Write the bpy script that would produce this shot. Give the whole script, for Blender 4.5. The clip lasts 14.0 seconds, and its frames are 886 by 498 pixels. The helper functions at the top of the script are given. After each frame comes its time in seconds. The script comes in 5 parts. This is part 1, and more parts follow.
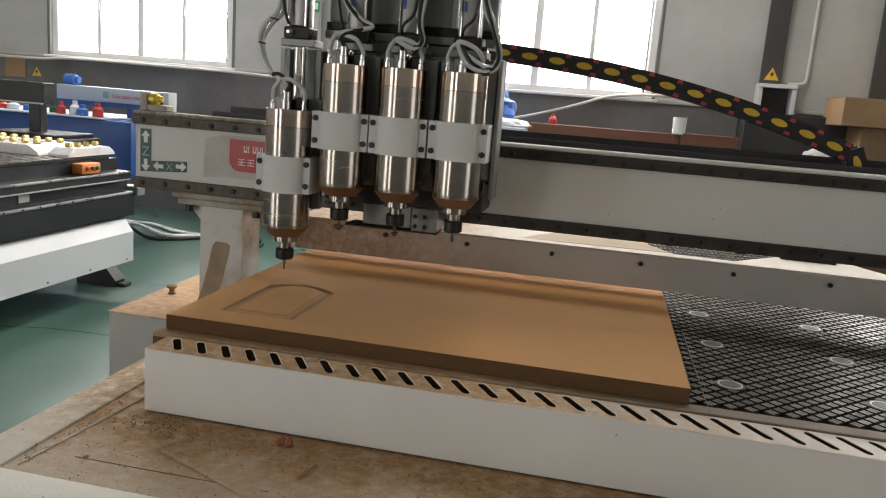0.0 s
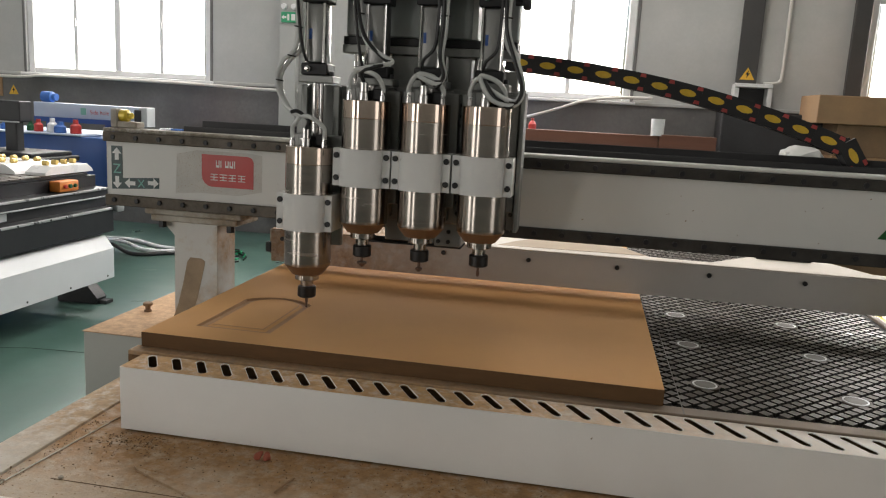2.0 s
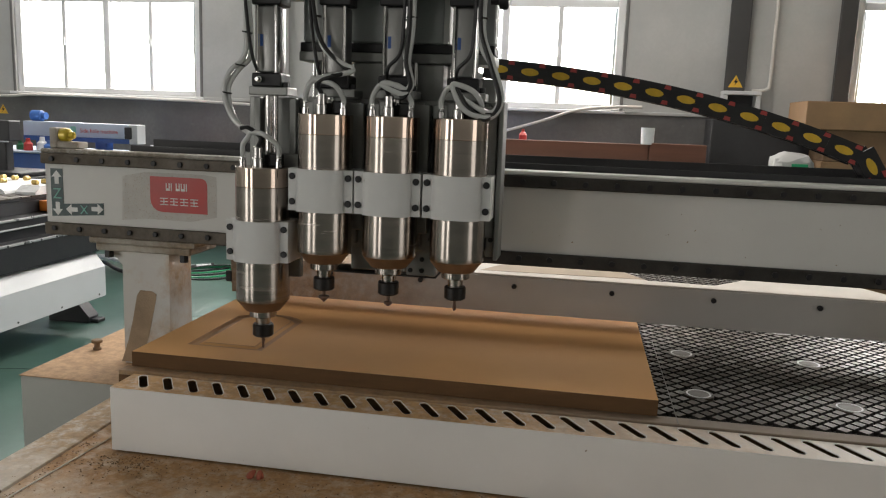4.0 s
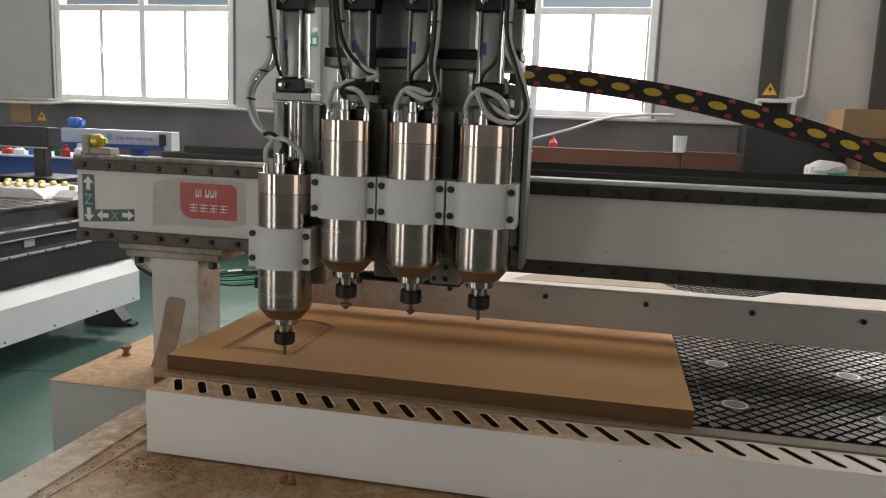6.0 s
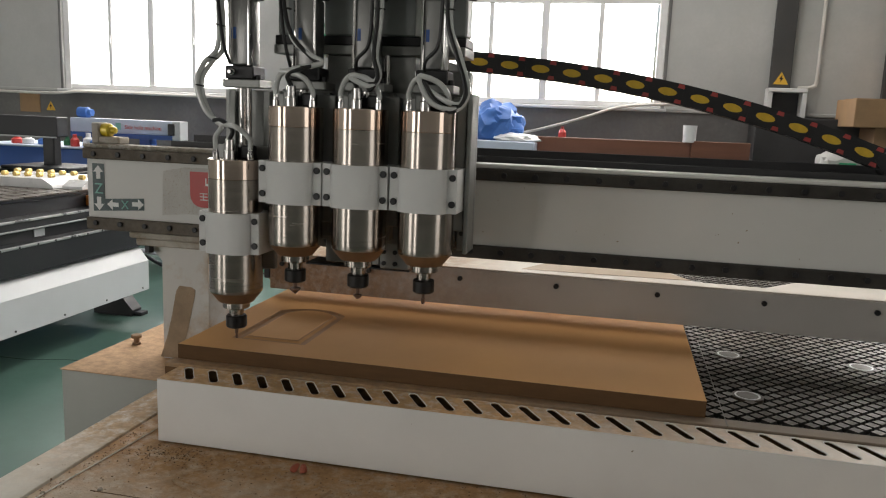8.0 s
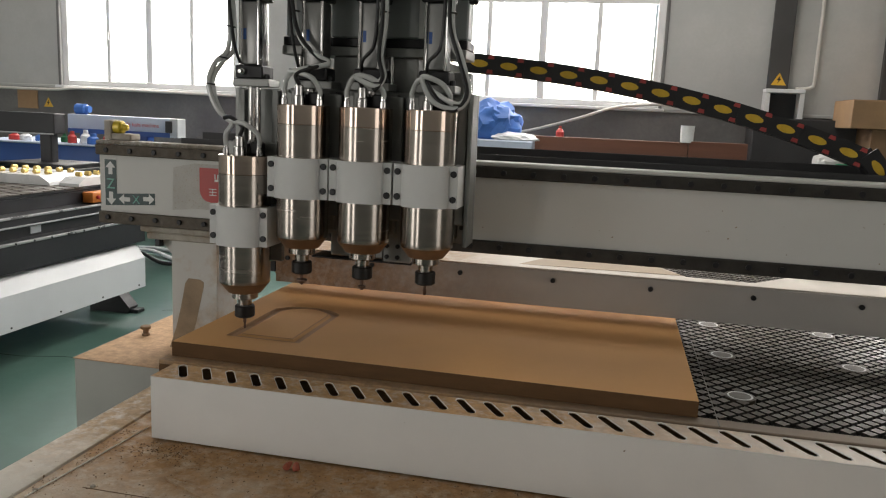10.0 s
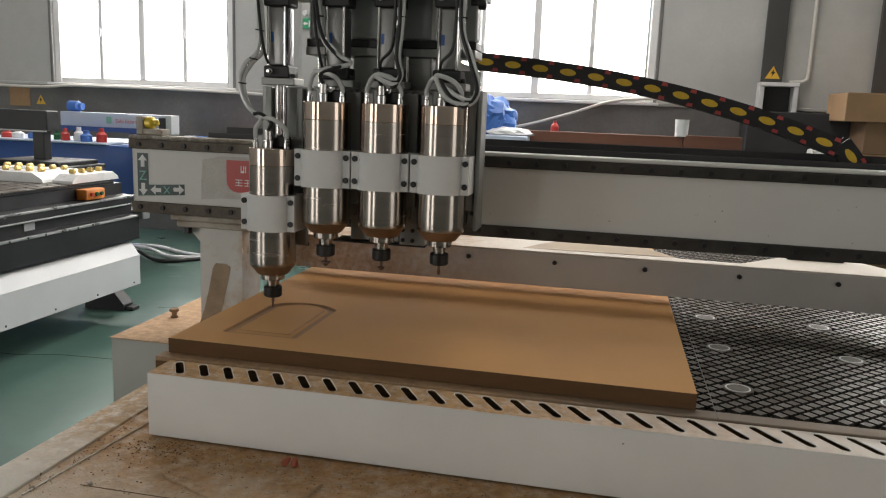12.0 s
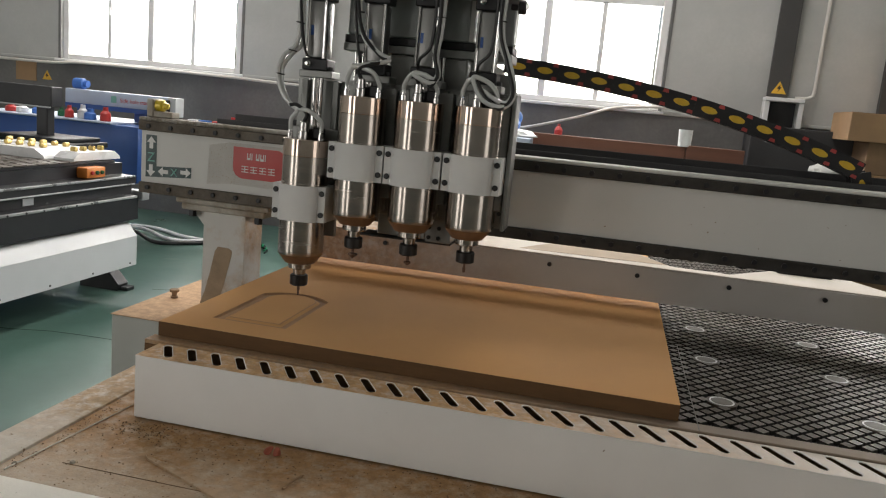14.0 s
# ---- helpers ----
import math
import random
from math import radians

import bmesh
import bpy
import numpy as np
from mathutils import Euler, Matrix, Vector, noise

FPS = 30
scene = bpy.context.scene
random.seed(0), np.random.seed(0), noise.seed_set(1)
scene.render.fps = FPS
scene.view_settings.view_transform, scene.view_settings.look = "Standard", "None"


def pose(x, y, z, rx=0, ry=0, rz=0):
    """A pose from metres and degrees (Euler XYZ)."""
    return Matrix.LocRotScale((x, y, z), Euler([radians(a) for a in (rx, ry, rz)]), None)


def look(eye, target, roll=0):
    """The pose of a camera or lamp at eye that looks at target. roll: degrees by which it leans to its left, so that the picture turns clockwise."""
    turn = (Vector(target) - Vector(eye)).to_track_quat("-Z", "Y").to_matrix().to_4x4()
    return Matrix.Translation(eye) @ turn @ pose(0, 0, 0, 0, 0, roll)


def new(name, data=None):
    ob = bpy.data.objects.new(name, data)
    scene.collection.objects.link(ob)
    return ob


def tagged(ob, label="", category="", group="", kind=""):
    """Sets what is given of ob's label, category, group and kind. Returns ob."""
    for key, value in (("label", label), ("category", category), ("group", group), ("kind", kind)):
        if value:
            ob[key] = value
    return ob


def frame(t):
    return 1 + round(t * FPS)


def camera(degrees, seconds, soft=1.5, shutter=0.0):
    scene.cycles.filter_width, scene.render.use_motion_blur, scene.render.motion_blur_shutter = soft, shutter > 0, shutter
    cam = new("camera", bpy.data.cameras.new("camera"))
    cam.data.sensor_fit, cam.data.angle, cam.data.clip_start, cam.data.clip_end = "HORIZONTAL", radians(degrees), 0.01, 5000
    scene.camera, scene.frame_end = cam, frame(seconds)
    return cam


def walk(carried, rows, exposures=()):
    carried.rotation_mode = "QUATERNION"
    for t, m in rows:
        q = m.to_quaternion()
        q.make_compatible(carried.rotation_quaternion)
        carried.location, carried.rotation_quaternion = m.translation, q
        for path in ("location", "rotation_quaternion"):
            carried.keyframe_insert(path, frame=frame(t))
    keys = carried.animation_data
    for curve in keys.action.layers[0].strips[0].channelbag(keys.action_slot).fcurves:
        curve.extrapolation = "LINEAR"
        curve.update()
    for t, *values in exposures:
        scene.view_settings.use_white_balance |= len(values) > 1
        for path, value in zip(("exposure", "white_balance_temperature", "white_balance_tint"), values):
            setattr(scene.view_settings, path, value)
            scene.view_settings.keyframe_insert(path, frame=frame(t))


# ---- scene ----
cam = camera(59.37, 14.0, soft=1.15)
PATH = [
    (0, (0.9856, -1.6410, 1.4563), (0.6081, 0.2870, 1.0815), 4.53),
    (0.5, (0.9913, -1.6373, 1.4588), (0.6141, 0.2921, 1.0909), 4.23),
    (1, (1.0045, -1.6354, 1.4611), (0.6352, 0.2970, 1.1016), 3.70),
    (1.5, (1.0103, -1.6380, 1.4571), (0.6486, 0.2968, 1.1025), 4.34),
    (2, (1.0190, -1.6414, 1.4660), (0.6716, 0.2956, 1.1096), 3.05),
    (2.5, (1.0222, -1.6376, 1.4671), (0.7091, 0.3064, 1.1165), 3.14),
    (2.7, (1.0294, -1.6296, 1.4723), (0.7417, 0.3177, 1.1183), 2.09),
    (5, (1.0201, -1.6397, 1.4697), (0.6366, 0.2988, 1.1613), 2.18),
    (5.5, (1.0179, -1.6361, 1.4701), (0.6107, 0.2973, 1.1602), 1.92),
    (6, (1.0123, -1.6356, 1.4665), (0.6070, 0.2983, 1.1568), 2.18),
    (6.5, (1.0102, -1.6340, 1.4655), (0.6050, 0.2992, 1.1520), 2.38),
    (7, (1.0103, -1.6301, 1.4624), (0.5990, 0.3005, 1.1408), 2.47),
    (7.5, (1.0068, -1.6296, 1.4609), (0.5917, 0.2988, 1.1310), 2.31),
    (8, (1.0026, -1.6301, 1.4637), (0.5808, 0.2959, 1.1285), 2.19),
    (10.5, (1.0131, -1.6300, 1.4653), (0.5970, 0.2965, 1.1257), 2.55),
    (11, (1.0087, -1.6297, 1.4635), (0.5968, 0.2974, 1.1222), 2.33),
    (11.5, (1.0072, -1.6298, 1.4610), (0.6009, 0.2984, 1.1187), 2.31),
    (12, (1.0062, -1.6273, 1.4607), (0.6029, 0.3004, 1.1124), 2.22),
    (12.5, (1.0094, -1.6267, 1.4601), (0.6074, 0.3005, 1.1075), 2.33),
    (13, (1.0084, -1.6252, 1.4592), (0.6062, 0.3013, 1.1028), 2.67),
    (13.5, (1.0079, -1.6232, 1.4614), (0.6125, 0.3039, 1.1010), 2.95),
    (14, (1.0199, -1.6307, 1.4679), (0.6202, 0.2962, 1.1110), 5.32),
]
walk(cam, [(t, look(e, g, r)) for t, e, g, r in PATH], [(0.0, 0.10), (2.7, 0.09), (5.0, 0.0), (10.0, -0.02), (14.0, -0.02)])

# ---- light: overcast daylight through the windows, the roof lights and the open south side ----
world = bpy.data.worlds.new("overcast_sky")
scene.world = world
world.use_nodes = True
wn = world.node_tree.nodes
sky = wn.new("ShaderNodeTexSky")
sky.sky_type, sky.sun_disc = "NISHITA", False
sky.sun_elevation, sky.sun_rotation = radians(42), radians(60)
sky.air_density, sky.dust_density = 1.0, 4.0
world.node_tree.links.new(sky.outputs[0], wn["Background"].inputs[0])
wn["Background"].inputs[1].default_value = 0.10

sun = new("sun", bpy.data.lights.new("sun", "SUN"))
sun.data.energy, sun.data.angle, sun.data.color = 0.8, radians(20), (1.0, 0.96, 0.9)
sun.matrix_world = look((3, 5, 8), (0, 2, 0))


def daylight(name, centre, target, w, h, power, colour=(1.0, 0.95, 0.892)):
    """Sky light standing in an opening of the building."""
    lamp = new(name, bpy.data.lights.new(name, "AREA"))
    lamp.data.shape, lamp.data.size, lamp.data.size_y = "RECTANGLE", w, h
    lamp.data.energy, lamp.data.color = power, colour
    lamp.matrix_world = look(Vector(centre) + ROOM, Vector(target) + ROOM)
    return lamp


ROOM = Vector((0.0, -0.45, 0.085))     # the hall against the router's own origin; its floor lies at this height
WALL = 6.35          # inner face of the north wall, before that shift
ROOF = 5.2
WINDOWS = [(-4.945, -2.84), (-0.85, 1.35), (3.32, 5.44)]
SILL, HEAD = 1.53, 4.1
for n, (a, b) in enumerate(WINDOWS):
    daylight("window_daylight", ((a + b) / 2, WALL + 0.34, (SILL + HEAD) / 2), ((a + b) / 2, 0, (SILL + HEAD) / 2), b - a + 0.7, HEAD - SILL + 0.3, 320)
daylight("doorway_daylight", (9.12, -3.4, 1.8), (0, -3.4, 1.8), 3.0, 3.5, 66)
daylight("doorway_daylight", (-2.6, -5.32, 1.2), (-2.6, 0, 1.2), 0.9, 2.3, 34)
daylight("doorway_daylight", (-6.7, -5.32, 1.8), (-6.7, 0, 1.8), 3.0, 3.5, 150)
for rx, power in ((-3.2, 75), (0.8, 115), (4.6, 5)):
    daylight("roof_daylight", (rx, 4.55, ROOF + 0.1), (rx, 4.55, 0), 1.2, 2.9, power)


# ---- materials ----
def mat(name, base, rough=0.5, metal=0.0, var=0.12, scale=6.0, bump=0.15, bscale=90.0, stretch=(1, 1, 1), dust=None, coat=0.0, island=0.0, spots=None, rvar=0.12, turned=0.0):
    """Procedural surface: two scales of tone, fine relief, and optional dust (colour, cover, axis, start, end) or spots."""
    m = bpy.data.materials.new(name)
    m.use_nodes = True
    nt = m.node_tree
    N, L = nt.nodes, nt.links
    bsdf = N["Principled BSDF"]
    tc = N.new("ShaderNodeTexCoord")
    mp = N.new("ShaderNodeMapping")
    mp.inputs["Scale"].default_value = stretch
    L.new(tc.outputs["Object"], mp.inputs[0])

    def noise_tex(s, detail=5.0, r=0.6):
        t = N.new("ShaderNodeTexNoise")
        t.inputs["Scale"].default_value, t.inputs["Detail"].default_value, t.inputs["Roughness"].default_value = s, detail, r
        L.new(mp.outputs[0], t.inputs["Vector"])
        return t.outputs[0]

    def ramp(src, a, b, lo=0.0, hi=1.0):
        r = N.new("ShaderNodeMapRange")
        r.inputs[1].default_value, r.inputs[2].default_value = a, b
        r.inputs[3].default_value, r.inputs[4].default_value = lo, hi
        L.new(src, r.inputs[0])
        return r.outputs[0]

    def mix(f, a, b, kind="MIX"):
        x = N.new("ShaderNodeMix")
        x.data_type, x.blend_type = "RGBA", kind
        for k, v in ((0, f), (6, a), (7, b)):
            if isinstance(v, (float, int)):
                x.inputs[k].default_value = v
            elif isinstance(v, tuple):
                x.inputs[k].default_value = (*v, 1)
            else:
                L.new(v, x.inputs[k])
        return x.outputs[2]

    def math_node(op, a, b):
        x = N.new("ShaderNodeMath")
        x.operation = op
        for k, v in ((0, a), (1, b)):
            if isinstance(v, (float, int)):
                x.inputs[k].default_value = v
            else:
                L.new(v, x.inputs[k])
        return x.outputs[0]

    coarse, fine = noise_tex(scale), noise_tex(bscale, 3.0)
    dark, light = tuple(c * (1 - var) for c in base), tuple(min(1, c * (1 + var)) for c in base)
    col = mix(ramp(coarse, 0.3, 0.7), dark, light)
    col = mix(ramp(fine, 0.35, 0.65, 0.0, 0.35 * min(1, var * 4)), col, dark)
    if island:
        oi = N.new("ShaderNodeObjectInfo")
        geo = N.new("ShaderNodeNewGeometry")
        rnd = math_node("FRACT", math_node("ADD", oi.outputs["Random"], geo.outputs["Random Per Island"]), 0.0)
        col = mix(ramp(rnd, 0, 1, 0, 1), mix(island, col, (0, 0, 0)), mix(island * 0.6, col, (1, 1, 1)))
    rough_out = ramp(coarse, 0.3, 0.7, max(0.02, rough - rvar), min(1, rough + rvar))
    if spots:
        scol, sscale, cover = spots
        sp = noise_tex(sscale, 2.0, 0.5)
        col = mix(ramp(sp, 1 - cover, 1 - cover + 0.03), col, scol)
    if dust:
        dcol, cover, axis, start, end = dust
        f = ramp(noise_tex(3.2, 8.0, 0.7), 0.62 - cover * 0.5, 0.78 - cover * 0.5)
        if axis is not None:
            sep = N.new("ShaderNodeSeparateXYZ")
            L.new(tc.outputs["Object"], sep.inputs[0])
            g = ramp(sep.outputs[axis], start, end, 1.0, 0.0)
            wob = ramp(noise_tex(9.0, 6.0, 0.7), 0.3, 0.7, -0.35, 0.35)
            f2 = N.new("ShaderNodeClamp")
            L.new(math_node("ADD", math_node("MULTIPLY", g, 1.3), math_node("MULTIPLY", wob, g)), f2.inputs[0])
            f = math_node("MULTIPLY", f2.outputs[0], ramp(noise_tex(28.0, 6.0, 0.75), 0.30, 0.52, 0.45, 1.0))
        dd = mix(ramp(noise_tex(45.0, 4.0, 0.7), 0.35, 0.65), tuple(c * 0.78 for c in dcol), tuple(min(1, c * 1.15) for c in dcol))
        col = mix(f, col, dd)
        rough_out = math_node("MAXIMUM", rough_out, math_node("MULTIPLY", f, 0.9))
    L.new(col, bsdf.inputs["Base Color"])
    L.new(rough_out, bsdf.inputs["Roughness"])
    bsdf.inputs["Metallic"].default_value = metal
    if turned:
        tg = N.new("ShaderNodeTangent")
        tg.direction_type, tg.axis = "RADIAL", "Z"
        L.new(tg.outputs[0], bsdf.inputs["Tangent"])
        bsdf.inputs["Anisotropic"].default_value, bsdf.inputs["Anisotropic Rotation"].default_value = turned, 0.25
    if coat:
        bsdf.inputs["Coat Weight"].default_value, bsdf.inputs["Coat Roughness"].default_value = coat, 0.12
    if bump:
        bn = N.new("ShaderNodeBump")
        bn.inputs["Strength"].default_value, bn.inputs["Distance"].default_value = bump, 0.004
        L.new(math_node("ADD", fine, math_node("MULTIPLY", coarse, 0.6)), bn.inputs["Height"])
        L.new(bn.outputs[0], bsdf.inputs["Normal"])
    return m


TAN = (0.50, 0.31, 0.16)
M = {
    "mdf": mat("mdf_board", (0.55, 0.305, 0.125), 0.9, var=0.09, scale=1.7, bump=0.06, bscale=260),
    # brown cut edge, taken darker still: shade on upright sides put into the colour
    "mdf_edge": mat("mdf_cut_edge_shaded", (0.135, 0.075, 0.036), 0.9, var=0.15, scale=9, bump=0.25, bscale=200, stretch=(1, 1, 6)),
    "groove": mat("routed_mdf", (0.36, 0.21, 0.11), 0.9, var=0.15, scale=14, bump=0.3, bscale=300),
    "white": mat("white_machine_paint", (0.78, 0.77, 0.75), 0.42, var=0.05, scale=3, bump=0.05, bscale=120, spots=((0.2, 0.15, 0.1), 60.0, 0.235)),
    "white_dusty": mat("white_paint_dusted", (0.80, 0.77, 0.72), 0.5, var=0.06, scale=3, bump=0.08, dust=((0.56, 0.345, 0.17), 0.5, 0, -0.5, 0.75)),
    "tray": mat("dusted_tray_steel", (0.62, 0.54, 0.43), 0.7, var=0.15, scale=4, bump=0.3, bscale=160, dust=((0.38, 0.215, 0.095), 0.56, 1, 0.24, -0.26), spots=((0.15, 0.09, 0.045), 130.0, 0.335)),
    "tray_rim": mat("dusted_rim_paint", (0.76, 0.73, 0.66), 0.6, var=0.1, scale=5, bump=0.2, bscale=160, dust=((0.40, 0.275, 0.16), 0.30, 1, 0.34, -0.16), spots=((0.10, 0.07, 0.04), 70.0, 0.29)),
    "box_top": mat("dust_covered_paint", (0.55, 0.40, 0.26), 0.85, var=0.1, scale=6, bump=0.2, bscale=200, dust=((0.50, 0.32, 0.18), 0.8, None, 0, 0)),
    "beam": mat("pale_grey_beam_paint", (0.64, 0.63, 0.605), 0.45, var=0.05, scale=2, bump=0.05, bscale=140, spots=((0.28, 0.2, 0.13), 60.0, 0.27)),
    "streak": mat("clinging_sawdust", (0.36, 0.262, 0.175), 0.95, var=0.22, scale=14, bump=0.5, bscale=220),
    "beam_speck": mat("sawdust_flecks", (0.56, 0.54, 0.51), 0.7, var=0.1, scale=10, bump=0.3, bscale=200, spots=((0.40, 0.32, 0.24), 300.0, 0.36)),
    "pillar": mat("pillar_paint", (0.58, 0.56, 0.53), 0.5, var=0.08, scale=4, bump=0.08, dust=((0.46, 0.32, 0.2), 0.22, None, 0, 0)),
    # pillar paint made greyer: the drive box's shade is in this colour
    "foot_shaded": mat("shaded_drive_box_paint", (0.40, 0.40, 0.365), 0.55, var=0.06, scale=3, bump=0.06),
    "plate_dusty": mat("dust_covered_plate", (0.44, 0.41, 0.36), 0.7, var=0.15, scale=8, bump=0.15, dust=((0.29, 0.235, 0.175), 0.4, None, 0, 0)),
    "rail": mat("bearing_rail_steel", (0.06, 0.055, 0.05), 0.45, 0.3, var=0.3, scale=14, bump=0.15, dust=((0.17, 0.145, 0.118), 0.5, 0, -1.7, -0.2)),
    "bar": mat("pusher_bar_paint", (0.45, 0.43, 0.405), 0.5, var=0.07, scale=3, bump=0.07, dust=((0.29, 0.185, 0.115), 0.8, 0, -1.0, -0.15)),
    "cover": mat("cover_plate_paint", (0.66, 0.645, 0.62), 0.5, var=0.06, scale=5, bump=0.08, dust=((0.24, 0.205, 0.165), 0.9, 0, -1.25, -0.65)),
    "bar_top": mat("bar_top_paint", (0.55, 0.51, 0.46), 0.85, var=0.08, scale=5, bump=0.08, dust=((0.30, 0.195, 0.115), 0.9, 0, -0.62, -0.25)),
    "pale_dust": mat("pale_sawdust_film", (0.36, 0.285, 0.21), 0.95, var=0.1, scale=7, bump=0.1),
    "steel": mat("turned_stainless", (0.40, 0.36, 0.325), 0.24, 1.0, var=0.08, scale=5, bump=0, bscale=60, stretch=(1, 1, 12), rvar=0.04, turned=0.8),
    "steel_bright": mat("polished_end_cap", (0.56, 0.46, 0.39), 0.17, 1.0, var=0.04, scale=4, bump=0, bscale=50, stretch=(1, 1, 30), rvar=0.03, turned=0.95),
    "bronze": mat("dusted_spindle_nose", (0.23, 0.135, 0.075), 0.55, 0.5, var=0.2, scale=20, bump=0.15),
    "nut": mat("blackened_collet_nut", (0.025, 0.023, 0.022), 0.45, 0.5, var=0.2, scale=30, bump=0.1),
    "bit": mat("carbide_cutter", (0.16, 0.10, 0.075), 0.4, 0.7, var=0.2, scale=40),
    "bracket": mat("powder_coated_clamp", (0.66, 0.66, 0.655), 0.5, var=0.04, scale=10, bump=0.04, bscale=300, spots=((0.45, 0.43, 0.4), 22.0, 0.24)),
    "black": mat("black_anodised", (0.018, 0.018, 0.02), 0.45, 0.3, var=0.2, scale=20, bump=0.05),
    "rubber": mat("black_cable_jacket", (0.012, 0.012, 0.013), 0.45, var=0.2, scale=30),
    "alu": mat("anodised_aluminium", (0.25, 0.25, 0.245), 0.34, 0.8, var=0.06, scale=6, bump=0.04, stretch=(1, 1, 0.1)),
    "plate": mat("ground_steel_plate", (0.25, 0.255, 0.245), 0.40, 0.4, var=0.14, scale=7, bump=0.06),
    "housing": mat("grey_housing_paint", (0.31, 0.33, 0.325), 0.45, var=0.08, scale=4, bump=0.04),
    "chrome": mat("chromed_rod", (0.55, 0.54, 0.53), 0.12, 1.0, var=0.03, scale=6, bump=0),
    "hose": mat("milky_coolant_hose", (0.54, 0.55, 0.54), 0.18, var=0.08, scale=20, bump=0.02, coat=0.5),
    "tie": mat("cable_tie_nylon", (0.01, 0.01, 0.01), 0.5, var=0.1),
    "chain": mat("black_chain_plastic", (0.012, 0.012, 0.014), 0.5, var=0.25, scale=25, bump=0.1),
    "yellow": mat("yellow_chain_insert", (0.62, 0.40, 0.03), 0.5, var=0.12, scale=30),
    "red_dot": mat("red_chain_clip", (0.36, 0.05, 0.045), 0.5, var=0.15, scale=30),
    "red": mat("red_decal", (0.48, 0.055, 0.05), 0.45, var=0.08, scale=10),
    "decal_dark": mat("dark_teal_decal", (0.02, 0.05, 0.05), 0.4, var=0.1, scale=15),
    "decal_white": mat("white_decal_print", (0.75, 0.75, 0.73), 0.45, var=0.05, scale=20),
    "decal_teal": mat("pale_green_decal_print", (0.18, 0.42, 0.36), 0.45, var=0.05, scale=20),
    "green": mat("green_decal", (0.01, 0.10, 0.022), 0.4, var=0.1, scale=10),
    # near-black for recesses: the shade inside grooves and slots put into colour
    "recess_shade": mat("recess_shade_black", (0.012, 0.011, 0.010), 0.8, var=0.2, scale=20),
    "grid_pad": mat("phenolic_bed_pad", (0.088, 0.071, 0.056), 0.42, var=0.3, scale=12, bump=0.12, island=0.16),
    "bed_edge": mat("bed_margin_board", (0.20, 0.155, 0.115), 0.6, var=0.14, scale=8, bump=0.1, dust=((0.36, 0.225, 0.12), 0.55, 0, -0.5, 0.3)),
    "port": mat("translucent_port_cap", (0.13, 0.12, 0.105), 0.5, var=0.12, scale=30),
    "floor": mat("green_floor_paint", (0.066, 0.130, 0.108), 0.35, var=0.25, scale=1.1, bump=0.08, bscale=12, spots=((0.12, 0.17, 0.15), 4.0, 0.26), rvar=0.10),
    "crack": mat("floor_crack_grime", (0.012, 0.025, 0.02), 0.8, var=0.2, scale=20),
    "wall": mat("grey_wall_plaster", (0.43, 0.43, 0.415), 0.85, var=0.13, scale=1.3, bump=0.15, bscale=35, spots=((0.44, 0.44, 0.42), 5.0, 0.32)),
    "wall_dark": mat("dark_dado_paint", (0.15, 0.146, 0.142), 0.5, var=0.32, scale=1.6, bump=0.15, bscale=30, spots=((0.16, 0.155, 0.15), 7.0, 0.3)),
    "column": mat("dark_grey_column_paint", (0.055, 0.053, 0.052), 0.55, var=0.15, scale=3, bump=0.05),
    "frame": mat("white_window_frame", (0.70, 0.70, 0.70), 0.4, var=0.06, scale=6, bump=0.03),
    "roof": mat("roof_sheet", (0.45, 0.45, 0.44), 0.6, var=0.1, scale=2),
    "conduit": mat("white_plastic_pipe", (0.62, 0.60, 0.56), 0.45, var=0.08, scale=10),
    "sign_yellow": mat("warning_yellow", (0.72, 0.42, 0.04), 0.5, var=0.1, scale=12),
    "sign_green": mat("exit_sign_green", (0.02, 0.32, 0.14), 0.4, var=0.1, scale=12),
    "card": mat("cardboard", (0.33, 0.205, 0.11), 0.8, var=0.14, scale=6, bump=0.12, bscale=80),
    "card_dark": mat("worn_cardboard", (0.24, 0.15, 0.085), 0.85, var=0.18, scale=5, bump=0.15, bscale=70),
    "redwood": mat("reddish_board_veneer", (0.155, 0.062, 0.037), 0.5, var=0.18, scale=4, bump=0.05, stretch=(0.3, 4, 4)),
    "dark_cab": mat("dark_cabinet_paint", (0.045, 0.045, 0.047), 0.5, var=0.15, scale=4, bump=0.05),
    "blue": mat("blue_machine_paint", (0.025, 0.085, 0.30), 0.4, var=0.1, scale=4, bump=0.04),
    "blue_bright": mat("blue_tarpaulin", (0.05, 0.16, 0.50), 0.5, var=0.2, scale=8, bump=0.3, bscale=30),
    "lilac": mat("pale_blue_paint", (0.46, 0.53, 0.66), 0.4, var=0.05, scale=5, bump=0.03),
    "charcoal": mat("charcoal_machine_paint", (0.012, 0.013, 0.016), 0.38, var=0.15, scale=5, bump=0.06),
    "charcoal_rail": mat("worn_rail_edge", (0.42, 0.43, 0.44), 0.35, 0.6, var=0.15, scale=8, bump=0.05),
    "pale": mat("pale_machine_panel", (0.50, 0.525, 0.55), 0.35, var=0.05, scale=3, bump=0.03),
    "orange": mat("orange_control_box", (0.62, 0.20, 0.03), 0.45, var=0.1, scale=12),
    "plastic_white": mat("white_wrap_plastic", (0.74, 0.75, 0.76), 0.3, var=0.06, scale=7, bump=0.3, bscale=25),
    "brass": mat("brass_fitting", (0.55, 0.40, 0.14), 0.35, 0.8, var=0.12, scale=20),
